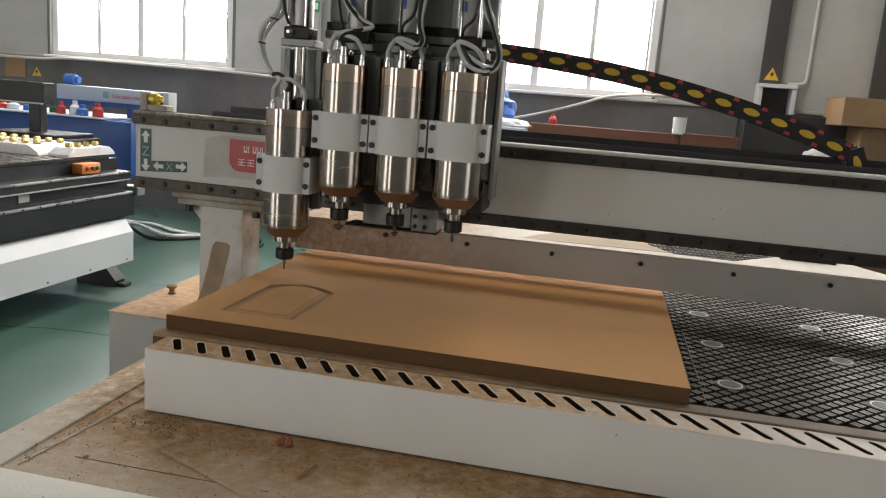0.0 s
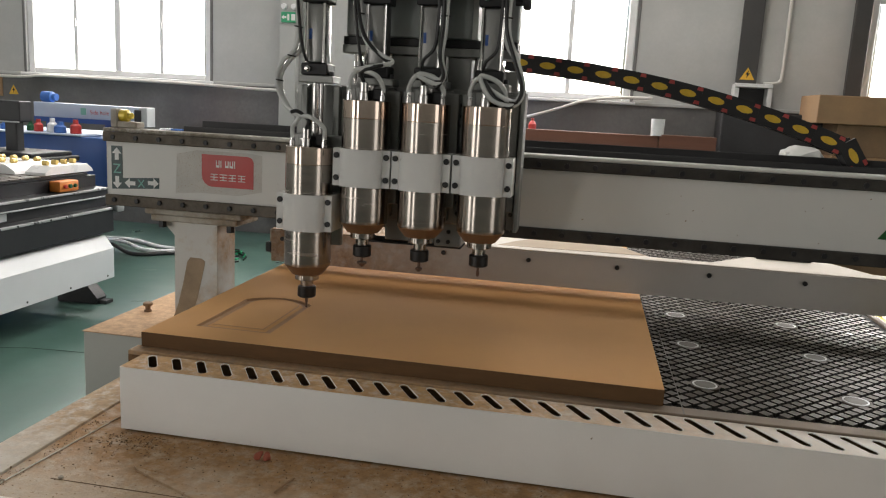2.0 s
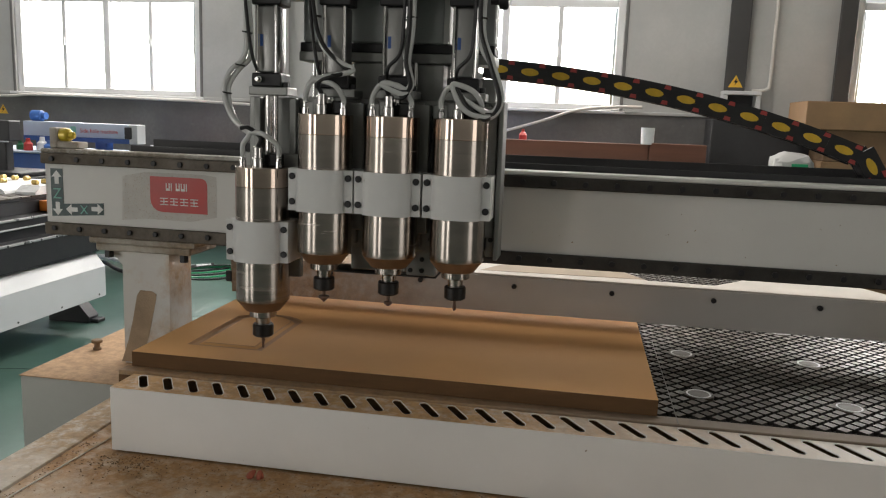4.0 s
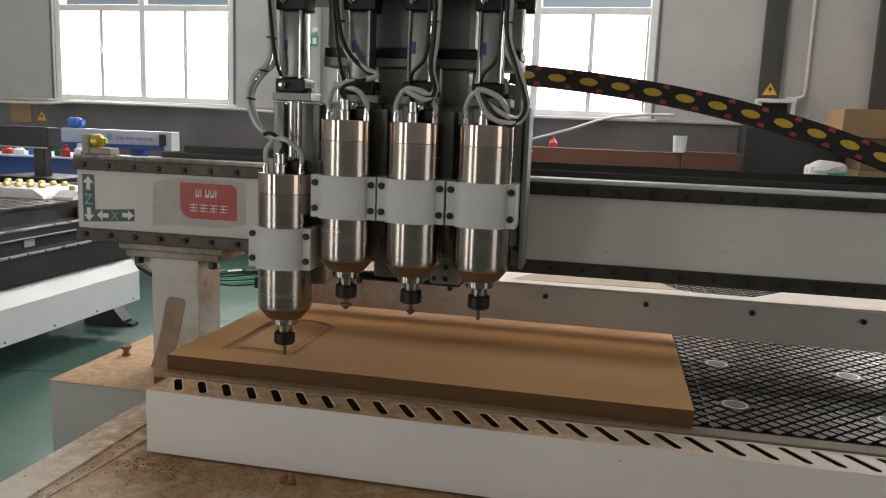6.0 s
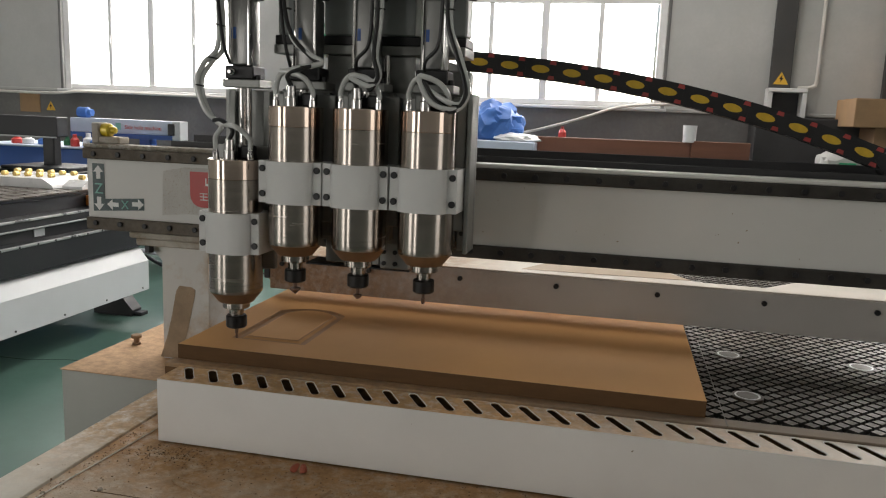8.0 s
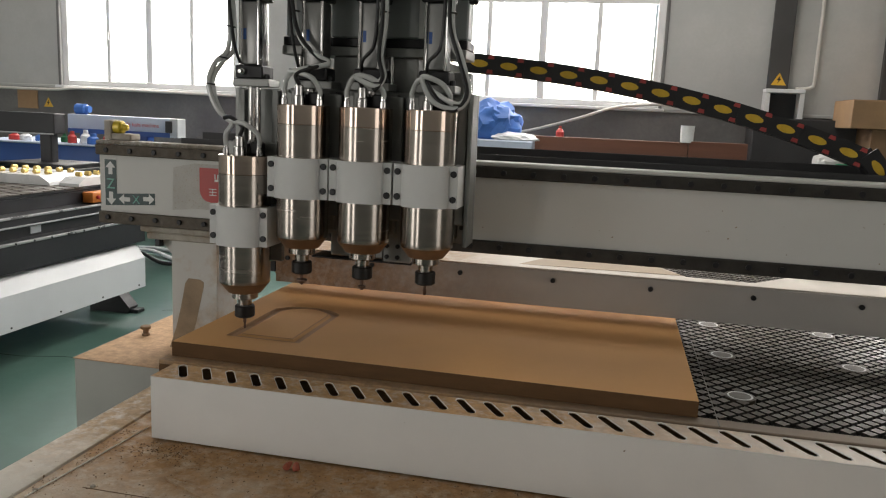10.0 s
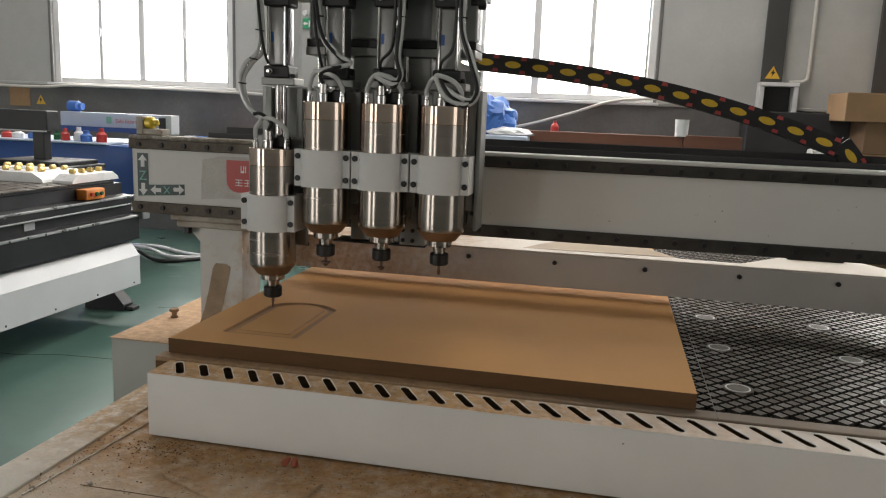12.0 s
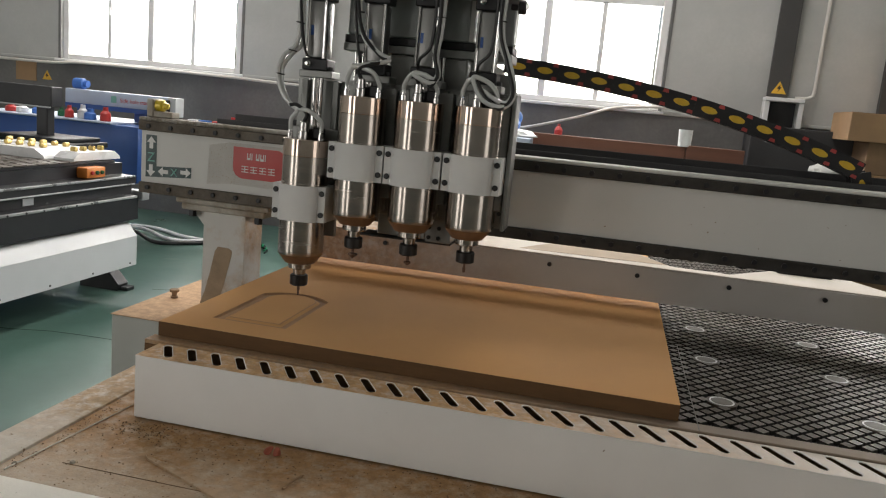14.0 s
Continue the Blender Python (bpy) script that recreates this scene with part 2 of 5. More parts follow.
    "lamp_yellow": mat("yellow_motor_casting", (0.62, 0.46, 0.03), 0.3, 0.2, var=0.15, scale=20, coat=0.4),
    "red_plastic": mat("red_plastic", (0.50, 0.04, 0.035), 0.4, var=0.12, scale=15),
    "foliage": mat("green_scrap_fabric", (0.02, 0.12, 0.05), 0.8, var=0.3, scale=30, bump=0.4),
    "chip": mat("reddish_wood_chip", (0.34, 0.085, 0.045), 0.6, var=0.2, scale=40, bump=0.2),
    "dark_dust": mat("dark_crumbs", (0.15, 0.088, 0.042), 1.0, var=0.3, scale=30),
}
glass = bpy.data.materials.new("window_glass")
glass.use_nodes = True
gb = glass.node_tree.nodes["Principled BSDF"]
gb.inputs["Base Color"].default_value, gb.inputs["Roughness"].default_value = (0.96, 0.98, 0.98, 1), 0.03
gb.inputs["Transmission Weight"].default_value, gb.inputs["IOR"].default_value = 1.0, 1.45
M["glass"] = glass
for name, level in (("mdf", 0.15), ("grid_pad", 0.14), ("charcoal", 0.45), ("dark_cab", 0.25), ("rail", 0.25), ("mdf_edge", 0.2), ("wall_dark", 0.35), ("floor", 0.85)):
    M[name].node_tree.nodes["Principled BSDF"].inputs["Specular IOR Level"].default_value = level


# ---- mesh helpers ----
ORIGIN = {}
SITE = [Vector((0, 0, 0))]     # where the group that is being built stands


def bx(bm, x0, x1, y0, y1, z0, z1, bev=0.0, seg=1):
    """Adds a box, with bevelled edges."""
    made = bmesh.ops.create_cube(bm, size=1.0)["verts"]
    for v in made:
        v.co = Vector((x0 + (v.co.x + 0.5) * (x1 - x0), y0 + (v.co.y + 0.5) * (y1 - y0), z0 + (v.co.z + 0.5) * (z1 - z0)))
    if bev:
        edges = list({e for v in made for e in v.link_edges})
        bmesh.ops.bevel(bm, geom=edges, offset=bev, segments=seg, affect="EDGES", profile=0.5)
    return bm


def box(x0, x1, y0, y1, z0, z1, bev=0.0, seg=1):
    return bx(bmesh.new(), x0, x1, y0, y1, z0, z1, bev, seg)


def lathe(bm, profile, cx=0.0, cy=0.0, seg=40, axis="z"):
    """Turns a profile of (radius, height) round an upright axis; axis 'y' or 'x' lays it over."""
    rings = []
    for r, h in profile:
        ring = []
        for k in range(seg):
            a = 2 * math.pi * k / seg
            p = (r * math.cos(a), r * math.sin(a), h)
            if axis == "y":
                p = (p[0], h, p[1])
            elif axis == "x":
                p = (h, p[0], p[1])
            ring.append(bm.verts.new((cx + p[0], cy + p[1], p[2]) if axis == "z" else p))
        rings.append(ring)
    for a, b in zip(rings, rings[1:]):
        for k in range(seg):
            j = (k + 1) % seg
            bm.faces.new((a[k], a[j], b[j], b[k]))
    bm.faces.new(rings[0][::-1])
    bm.faces.new(rings[-1])
    return bm


def moved(bm, x, y, z, rx=0, ry=0, rz=0):
    bm.transform(pose(x, y, z, rx, ry, rz))
    return bm


def prism(bm, outline, y0, y1, plane="xz"):
    """Extrudes a flat outline: of (x, z) from y0 to y1, or of (x, y) from z0 to z1."""
    def at(p, d):
        return (p[0], d, p[1]) if plane == "xz" else (p[0], p[1], d) if plane == "xy" else (d, p[0], p[1])
    a = [bm.verts.new(at(p, y0)) for p in outline]
    b = [bm.verts.new(at(p, y1)) for p in outline]
    n = len(outline)
    bm.faces.new(a)
    bm.faces.new(b[::-1])
    for k in range(n):
        bm.faces.new((a[k], b[k], b[(k + 1) % n], a[(k + 1) % n]))
    return bm


def spline(points, steps=8):
    """Points along a smooth curve through the given ones."""
    p = [Vector(q) for q in points]
    p = [2 * p[0] - p[1]] + p + [2 * p[-1] - p[-2]]
    out = []
    for i in range(1, len(p) - 2):
        for k in range(steps):
            t = k / steps
            a, b, c, d = p[i - 1], p[i], p[i + 1], p[i + 2]
            out.append(0.5 * (2 * b + (c - a) * t + (2 * a - 5 * b + 4 * c - d) * t * t + (3 * b - a - 3 * c + d) * t ** 3))
    return out + [p[-2]]


def tube(bm, points, r, seg=10, steps=8):
    """A round tube along a smooth curve."""
    path = spline(points, steps)
    up = Vector((0.3, 0.2, 1)).normalized()
    rings = []
    for i, q in enumerate(path):
        d = (path[min(i + 1, len(path) - 1)] - path[max(i - 1, 0)]).normalized()
        side = d.cross(up)
        if side.length < 0.1:
            side = d.cross(Vector((1, 0, 0)))
        side.normalize()
        up = side.cross(d).normalized()
        rings.append([bm.verts.new(q + r * (math.cos(2 * math.pi * k / seg) * side + math.sin(2 * math.pi * k / seg) * up)) for k in range(seg)])
    for a, b in zip(rings, rings[1:]):
        for k in range(seg):
            bm.faces.new((a[k], a[(k + 1) % seg], b[(k + 1) % seg], b[k]))
    bm.faces.new(rings[0][::-1])
    bm.faces.new(rings[-1])
    return bm


def letters(text, size, plane="xz", depth=0.0006):
    """Writing as a thin mesh, its lower left corner at the origin, facing -y."""
    cu = bpy.data.curves.new("writing", "FONT")
    cu.body, cu.size, cu.extrude = text, size, depth
    ob = bpy.data.objects.new("writing", cu)
    scene.collection.objects.link(ob)
    bpy.context.view_layer.update()
    me = bpy.data.meshes.new_from_object(ob.evaluated_get(bpy.context.evaluated_depsgraph_get()))
    bpy.data.objects.remove(ob)
    bpy.data.curves.remove(cu)
    bm = bmesh.new()
    bm.from_mesh(me)
    bpy.data.meshes.remove(me)
    bm.transform(pose(0, 0, 0, 90, 0, 0))
    return bm


def finish(bm, name, material, smooth=True):
    bmesh.ops.recalc_face_normals(bm, faces=bm.faces[:])
    me = bpy.data.meshes.new(name)
    bm.to_mesh(me)
    bm.free()
    me.materials.append(M[material])
    if smooth:
        me.shade_smooth()
        me.set_sharp_from_angle(angle=radians(26))
    return me


def part(name, bm, material, parent, label="", smooth=True):
    """Links a bmesh, given in world coordinates at rest, as one mesh under a thing or part."""
    o = ORIGIN.get(parent, Vector((0, 0, 0)))
    bm.transform(Matrix.Translation(-o))
    ob = new(name, finish(bm, name, material, smooth))
    ob.parent = parent
    ORIGIN[ob] = o
    return tagged(ob, label)


def thing(name, label, category, base, group="", kind=""):
    """An empty at the base of a thing, which holds its parts."""
    ob = new(name)
    ob.empty_display_size = 0.05
    ob.location = Vector(base) + SITE[0]
    ORIGIN[ob] = Vector(base)
    return tagged(ob, label, category, group, kind)


def solid(name, bm, material, label="", category="", group="", kind="", smooth=True):
    """A thing or a piece of the setting in one mesh, its origin at the middle of its base."""
    c = [v.co for v in bm.verts]
    base = Vector(((min(v.x for v in c) + max(v.x for v in c)) / 2, (min(v.y for v in c) + max(v.y for v in c)) / 2, min(v.z for v in c)))
    bm.transform(Matrix.Translation(-base))
    ob = new(name, finish(bm, name, material, smooth))
    ob.location = base + SITE[0]
    ORIGIN[ob] = base
    return tagged(ob, label, category, group, kind)


# ---- the hall ----
def hall():
    fl = solid("floor", box(-9, 9, -5.2, WALL + 0.3, -0.1, 0.0), "floor", "worn green painted workshop floor, glossy and scuffed", "floor", kind="structure")
    rng = random.Random(4)
    for sx, sy, dx, dy in ((-1.75, 1.15, 0.16, -0.035), (-2.9, 2.1, 0.2, 0.05), (-1.9, 3.4, 0.18, 0.1), (-1.2, 3.0, 0.15, 0.12)):
        pts, p = [], Vector((sx, sy, 0.0))
        for k in range(9):
            pts.append(p.copy())
            p += Vector((dx * rng.uniform(0.6, 1.3), dy + rng.uniform(-0.05, 0.05), 0))
        bm = bmesh.new()
        for a, b in zip(pts, pts[1:]):
            n = Vector((-(b - a).y, (b - a).x, 0)).normalized() * 0.004
            bm.faces.new([bm.verts.new(q + Vector((0, 0, 0.002))) for q in (a - n, b - n, b + n, a + n)])
        part("floor_crack", bm, "crack", fl, "dark hairline crack in the paint")
    # north wall with window openings: piers and bands butted end to end, dado in front below
    wall = thing("wall_north", "grey plastered wall with a dark painted dado", "wall", (0, WALL + 0.12, 0), kind="structure")
    xs = [-9.0] + [v for w in WINDOWS for v in w] + [9.0]
    for a, b in zip(xs[0::2], xs[1::2]):
        part("wall_pier", box(a, b, WALL, WALL + 0.24, SILL, HEAD), "wall", wall)
    part("wall_band", box(-9, 9, WALL, WALL + 0.24, HEAD, ROOF), "wall", wall)
    part("wall_base", box(-9, 9, WALL, WALL + 0.24, 0, SILL), "wall", wall)
    part("dado", box(-9, 9, WALL - 0.012, WALL - 0.001, 0, SILL - 0.035, 0.003), "wall_dark", wall, "dark grey scuffed dado paint")
    part("dado_cap", box(-9, 9, WALL - 0.03, WALL - 0.001, SILL - 0.034, SILL - 0.002, 0.005), "wall", wall, "grey ledge over the dado")
    for n, (a, b) in enumerate(WINDOWS):
        win = thing("window_%d" % (n + 1), "white framed sliding window of four panes, glaring with daylight", "window", ((a + b) / 2, WALL + 0.06, SILL), kind="structure")
        y0, y1 = WALL + 0.03, WALL + 0.09
        part("window_frame", bx(bx(bx(box(a, a + 0.07, y0, y1, SILL, HEAD, 0.006), b - 0.07, b, y0, y1, SILL, HEAD, 0.006), a + 0.071, b - 0.071, y0, y1, SILL, SILL + 0.055, 0.006), a + 0.071, b - 0.071, y0, y1, HEAD - 0.07, HEAD, 0.006), "frame", win)
        w = (b - a - 0.14) / 4
        part("window_mullion", box(a + 0.07 + 2 * w - 0.035, a + 0.07 + 2 * w + 0.035, y0 - 0.004, y1, SILL + 0.056, HEAD - 0.071, 0.005), "frame", win)
        part("window_transom", bx(box(a + 0.071, a + 0.07 + 2 * w - 0.036, y0, y1, 2.462, 2.53, 0.005), a + 0.07 + 2 * w + 0.036, b - 0.071, y0, y1, 2.462, 2.53, 0.005), "frame", win)
        for k in (1, 3):
            x = a + 0.07 + k * w
            sash = part("sash_stile", box(x - 0.022, x + 0.022, y0 + 0.006, y1 - 0.02, SILL + 0.056, 2.461, 0.004), "frame", win)
            part("sash_latch", box(x - 0.012, x + 0.012, y0 - 0.012, y0 + 0.005, 2.02, 2.10, 0.004), "frame", sash)
        for k in range(4):
            x = a + 0.07 + k * w
            pane = part("pane", box(x + 0.023, x + w - 0.023, y0 + 0.02, y0 + 0.026, SILL + 0.056, 2.461), "glass", win, "clear pane", False)
            pane.visible_shadow = False
        part("window_sill", box(a - 0.05, b + 0.05, WALL - 0.05, WALL + 0.029, SILL - 0.03, SILL - 0.001, 0.006), "frame", win)
        part("window_reveal", bx(box(b + 0.001, b + 0.03, WALL - 0.010, WALL - 0.001, SILL, HEAD + 0.03, 0.003), a - 0.03, a - 0.001, WALL - 0.010, WALL - 0.001, SILL, HEAD + 0.03, 0.003), "wall_dark", win, "dark seal strip round the opening")
    # the other sides, with two open doorways
    solid("wall_west", box(-9.24, -9.0, -5.2, WALL + 0.24, 0, ROOF), "wall", "plain grey plastered side wall", "wall", kind="structure")
    east = thing("wall_east", "plain grey side wall with an open doorway", "wall", (9.12, 0, 0), kind="structure")
    for y0, y1, z0, z1 in ((-1.9, WALL + 0.24, 0, ROOF), (-5.2, -4.9, 0, ROOF), (-4.9, -1.9, 3.6, ROOF)):
        part("wall_pier", box(9.0, 9.24, y0, y1, z0, z1), "wall", east)
    south = thing("wall_south", "plain grey end wall with open doorways", "wall", (0, -5.3, 0), kind="structure")
    for x0, x1, z0, z1 in ((-9.24, -8.2, 0, ROOF), (-5.2, -3.1, 0, ROOF), (-2.1, 9.24, 0, ROOF), (-8.2, -5.2, 3.6, ROOF), (-3.1, -2.1, 2.4, ROOF)):
        part("wall_pier", box(x0, x1, -5.44, -5.2, z0, z1), "wall", south)
    # unseen dark bands, added so the spindles mirror something dark
    for x0, x1 in ((-8.98, -8.2), (-5.2, -3.1), (-2.1, 8.98)):
        part("dado", box(x0, x1, -5.199, -5.188, 0, SILL - 0.035, 0.003), "wall_dark", south, "dark dado added out of view to darken spindle reflections")
    for y0, y1 in ((-1.9, WALL - 0.035), (-5.18, -4.9)):
        part("dado", box(8.988, 8.999, y0, y1, 0, SILL - 0.035, 0.003), "wall_dark", east, "dark dado added out of view to darken spindle reflections")
    bm, xs = bmesh.new(), [-9.0, -3.8, -2.6, 0.2, 1.4, 4.0, 5.2, 9.0]
    for a, b in zip(xs[0::2], xs[1::2]):
        bx(bm, a, b, -5.2, WALL, ROOF, ROOF + 0.08)
    for a, b in zip(xs[1::2], xs[2::2]):
        bx(bm, a, b, -5.2, 3.1, ROOF, ROOF + 0.08)
        bx(bm, a, b, 6.0, WALL, ROOF, ROOF + 0.08)
    solid("ceiling", bm, "roof", "grey sheet roof with long roof lights", "ceiling", kind="structure")


SITE[0] = ROOM
hall()
SITE[0] = Vector((0, 0, 0))


# ---- the router table ----
ZB = 0.8635          # top of the bed board
BED_R = 2.0
PORT_X, PORT_Y, PORT_PITCH = 1.330, 0.177, 0.3284     # vacuum ports


def router_table():
    base = thing("router_table", "white steel router bed with a slotted front rail", "machine", (1.0, 1.2, 0.0))
    part("bed_frame", box(0.0, 2.0, 0.02, 2.58, 0.45, 0.80, 0.01), "white", base)
    for x in (0.12, 1.88):
        for y in (0.2, 2.4):
            part("leg", box(x - 0.07, x + 0.07, y - 0.07, y + 0.07, ROOM.z, 0.449, 0.006), "white", base)
    part("bed_board", box(-0.015, BED_R, -0.033, 2.62, 0.80, ZB - 0.011, 0.0), "mdf_edge", base, "brown bed board, shade of its front put into the dark tone")
    margin = bmesh.new()
    bx(margin, -0.015, BED_R, -0.034, 0.009, ZB - 0.0105, ZB, 0.0015)
    bx(margin, BED_R - 0.02, BED_R, 0.0095, 2.62, ZB - 0.0105, ZB, 0.0015)
    part("bed_margin", margin, "bed_edge", base)
    part("groove_floor", box(-0.014, BED_R - 0.021, 0.0095, 2.6, ZB - 0.0105, ZB - 0.009), "recess_shade", base, "floor of the vacuum grooves, their shade put into black")
    part("rail_cover", box(BED_R + 0.03, BED_R + 0.10, 0.0, 2.6, 0.74, 0.845, 0.02, 3), "lamp_yellow", base, "yellow dusted rail cover")
    # slotted rail: front skirt and a top plate with real slots
    y0, y1, zt = -0.1316, -0.0355, 0.8585
    rail = part("front_skirt", box(0.026, 2.06, y0, y0 + 0.004, 0.7115, zt - 0.0005, 0.001), "white", base, "white painted skirt with a few scuffs")
    part("skirt_end", box(0.026, 0.030, y0 + 0.0045, y1, 0.7115, zt - 0.004, 0.001), "white", rail)
    bm, pitch, n = bmesh.new(), 0.0605, 33
    for k in range(n):
        cx, cy = 0.0745 + k * pitch, (y0 + y1) / 2 + 0.007
        xa, xb = (0.026 if k == 0 else cx - pitch / 2), (2.06 if k == n - 1 else cx + pitch / 2)
        hw, hl, tc, ts = 0.0088, 0.0338, math.cos(radians(32)), math.sin(radians(32))     # half width, half straight length, turn of the slot
        def inner(a):
            u, v = math.cos(a), math.sin(a)
            t = 1 / max(abs(u) / hw, 1e-6)
            px, py = u * t, v * t
            if abs(py) > hl:
                s = 1 if v > 0 else -1
                bq, cq = v * hl * s, hl * hl - hw * hw
                t = bq + math.sqrt(max(bq * bq - cq, 0))
                px, py = u * t, v * t
            return px, py
        angs = []
        for q in range(28):
            angs.append(2 * math.pi * (q + 0.5) / 28)
        cor = [math.atan2(tc * (b2 - cy) - ts * (a2 - cx), tc * (a2 - cx) + ts * (b2 - cy)) % (2 * math.pi) for a2 in (xa, xb) for b2 in (y0, y1)]
        tip = math.atan2(hl, hw)
        cor += [a % (2 * math.pi) for a in (tip, math.pi - tip, math.pi + tip, -tip, math.pi / 2, -math.pi / 2)]
        angs = sorted(set(angs + cor))
        ring_o, ring_i, ring_d, ring_e = [], [], [], []
        for a in angs:
            ix, iy = inner(a)
            u, v = math.cos(a), math.sin(a)
            du, dv = tc * u - ts * v, ts * u + tc * v
            t = min(((xb - cx) / du) if du > 1e-9 else 9, ((xa - cx) / du) if du < -1e-9 else 9, ((y1 - cy) / dv) if dv > 1e-9 else 9, ((y0 - cy) / dv) if dv < -1e-9 else 9)
            ring_o.append(bm.verts.new((cx + du * t, cy + dv * t, zt)))
            gx, gy = ix * 1.2, iy * 1.045
            ring_e.append(bm.verts.new((cx + tc * gx - ts * gy, cy + ts * gx + tc * gy, zt + 0.0005)))
            ring_i.append(bm.verts.new((cx + tc * ix - ts * iy, cy + ts * ix + tc * iy, zt - 0.0005)))
            ring_d.append(bm.verts.new((cx + tc * ix - ts * iy, cy + ts * ix + tc * iy, zt - 0.0022)))
        m = len(angs)
        for q in range(m):
            j = (q + 1) % m
            bm.faces.new((ring_o[q], ring_o[j], ring_e[j], ring_e[q])).material_index = 0
            bm.faces.new((ring_e[q], ring_e[j], ring_i[j], ring_i[q])).material_index = 1
            bm.faces.new((ring_i[q], ring_i[j], ring_d[j], ring_d[q])).material_index = 0
    bmesh.ops.remove_doubles(bm, verts=bm.verts[:], dist=1e-5)
    top = part("slotted_plate", bm, "white_dusty", base, "slotted top plate, tan with sawdust towards one end", False)
    top.data.materials.append(M["white"])
    # black filler below the plate: paints the shade seen through the slots
    part("rail_void", box(0.031, 2.05, y0 + 0.0045, y1 - 0.001, 0.77, 0.83), "recess_shade", base, "black box added under the slots in place of their shade")
    # vacuum ports
    for i in range(2):
        for j in range(5):
            x, y = PORT_X + PORT_PITCH * i, PORT_Y + PORT_PITCH * j
            port = part("vacuum_port", lathe(bmesh.new(), [(0.0265, ZB - 0.009), (0.0265, ZB + 0.0006), (0.022, ZB + 0.0008)], x, y, 28), "port", base, "milky plastic port cap")
            part("port_rim", lathe(bmesh.new(), [(0.0285, ZB - 0.009), (0.0285, ZB + 0.0009), (0.0272, ZB + 0.0012), (0.0268, ZB + 0.0007)], x, y, 28), "bracket", port, "worn white ring")
            part("port_collar", lathe(bmesh.new(), [(0.035, ZB - 0.009), (0.035, ZB - 0.0001), (0.0345, ZB + 0.0001), (0.0287, ZB + 0.0001)], x, y, 28), "grid_pad", port, "smooth dark collar")
    part("bed_seam", box(1.2595, 1.2615, -0.033, 0.62, ZB + 0.0002, ZB + 0.0012), "port", base, "thin pale seam line")
    return base


table = router_table()


def bed_pads(base):
    """Raised diamonds of the vacuum bed: the near ones as pieces, the rest as one part."""
    pitch = 0.0296
    h = pitch / 2 - 0.0034
    def pad(bm, cx, cy, z0, z1):
        top = [bm.verts.new((cx + p * h * 1.414 * 0.94, cy + q * h * 1.414 * 0.94, z1)) for p, q in ((1, 0), (0, 1), (-1, 0), (0, -1))]
        bot = [bm.verts.new((cx + p * h * 1.414, cy + q * h * 1.414, z0)) for p, q in ((1, 0), (0, 1), (-1, 0), (0, -1))]
        bm.faces.new(top)
        # pad sides get the recess black, so groove shade sits in the colour
        for k in range(4):
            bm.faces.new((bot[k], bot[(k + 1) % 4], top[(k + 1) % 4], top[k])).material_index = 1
    one = bmesh.new()
    pad(one, 0, 0, 0, 0.0094)
    me = finish(one, "pad", "grid_pad", False)
    me.materials.append(M["recess_shade"])
    rest, count = bmesh.new(), 0
    d = pitch * math.sqrt(2)
    for r in range(int(2.6 / (d / 2)) + 1):
        for c in range(int(2.1 / d) + 2):
            x, y = -0.03 + c * d + (r % 2) * d / 2, 0.030 + r * d / 2
            if not (-0.01 < x < BED_R - 0.042 and y < 2.58) or (x < 1.19 and y < 2.40):
                continue
            px, py = ((v + PORT_PITCH / 2) % PORT_PITCH - PORT_PITCH / 2 for v in (x - PORT_X, y - PORT_Y))
            if px * px + py * py < 0.031 ** 2 and x > 1.3:
                continue
            if x < 1.86 and y < 0.43 and count < 300:
                ob = new("bed_pad", me)
                ob.parent = base
                ob.location = Vector((x, y, ZB - 0.009)) - ORIGIN[base]
                count += 1
            else:
                pad(rest, x, y, ZB - 0.009, ZB + 0.0004)
    far = part("bed_pads", rest, "grid_pad", base, "dark diamond pads between vacuum grooves", False)
    far.data.materials.append(M["recess_shade"])
    tagged(far, kind="stuff")


# ---- the sheet being cut ----
PX0, PX1, PY0, PY1, RISE = 0.107, 0.274, 0.106, 0.375, 0.048      # tool path of the arched panel


def arch_path(off=0.0, n=14):
    """The arched outline, grown by off; anticlockwise from the lower left."""
    a, b, c, d = PX0 - off, PX1 + off, PY0 - off, PY1 + off * 0.6
    pts = [(a, c), (b, c), (b, d)]
    w = (b - a) / 2
    R = (w * w + RISE * RISE) / (2 * RISE)
    half = math.asin(w / R)
    for k in range(1, n):
        t = half - 2 * half * k / n
        pts.append(((a + b) / 2 + R * math.sin(t), d + RISE - R + R * math.cos(t)))
    pts.append((a, d))
    return pts


def sheet():
    th = thing("mdf_sheet", "tan fibreboard sheet with a routed arched panel, lying on the bed", "board", (0.61, 1.22, ZB))
    x0, x1, y0, y1, z0, z1 = 0.0, 1.22, 0.0, 2.44, ZB + 0.001, 0.90
    ring = [arch_path(o) for o in (0.014, 0.011, 0.003, -0.006, -0.015, -0.017)]
    depth = [0.0, -0.006, -0.0065, -0.0045, -0.0012, 0.0]
    bm = bmesh.new()
    loops = [[bm.verts.new((p[0], p[1], z1 + dz)) for p in r] for r, dz in zip(ring, depth)]
    n = len(loops[0])
    mid = []
    for i, (a, b) in enumerate(zip(loops, loops[1:])):
        for k in range(n):
            f = bm.faces.new((a[k], a[(k + 1) % n], b[(k + 1) % n], b[k]))
            f.material_index = 1 if i in (0, 1, 2, 4) else 2
    bm.faces.new(loops[-1])
    # flat top round the panel
    box_pts = [(x0, y0), (x1, y0), (x1, y1), (x0, y1)]
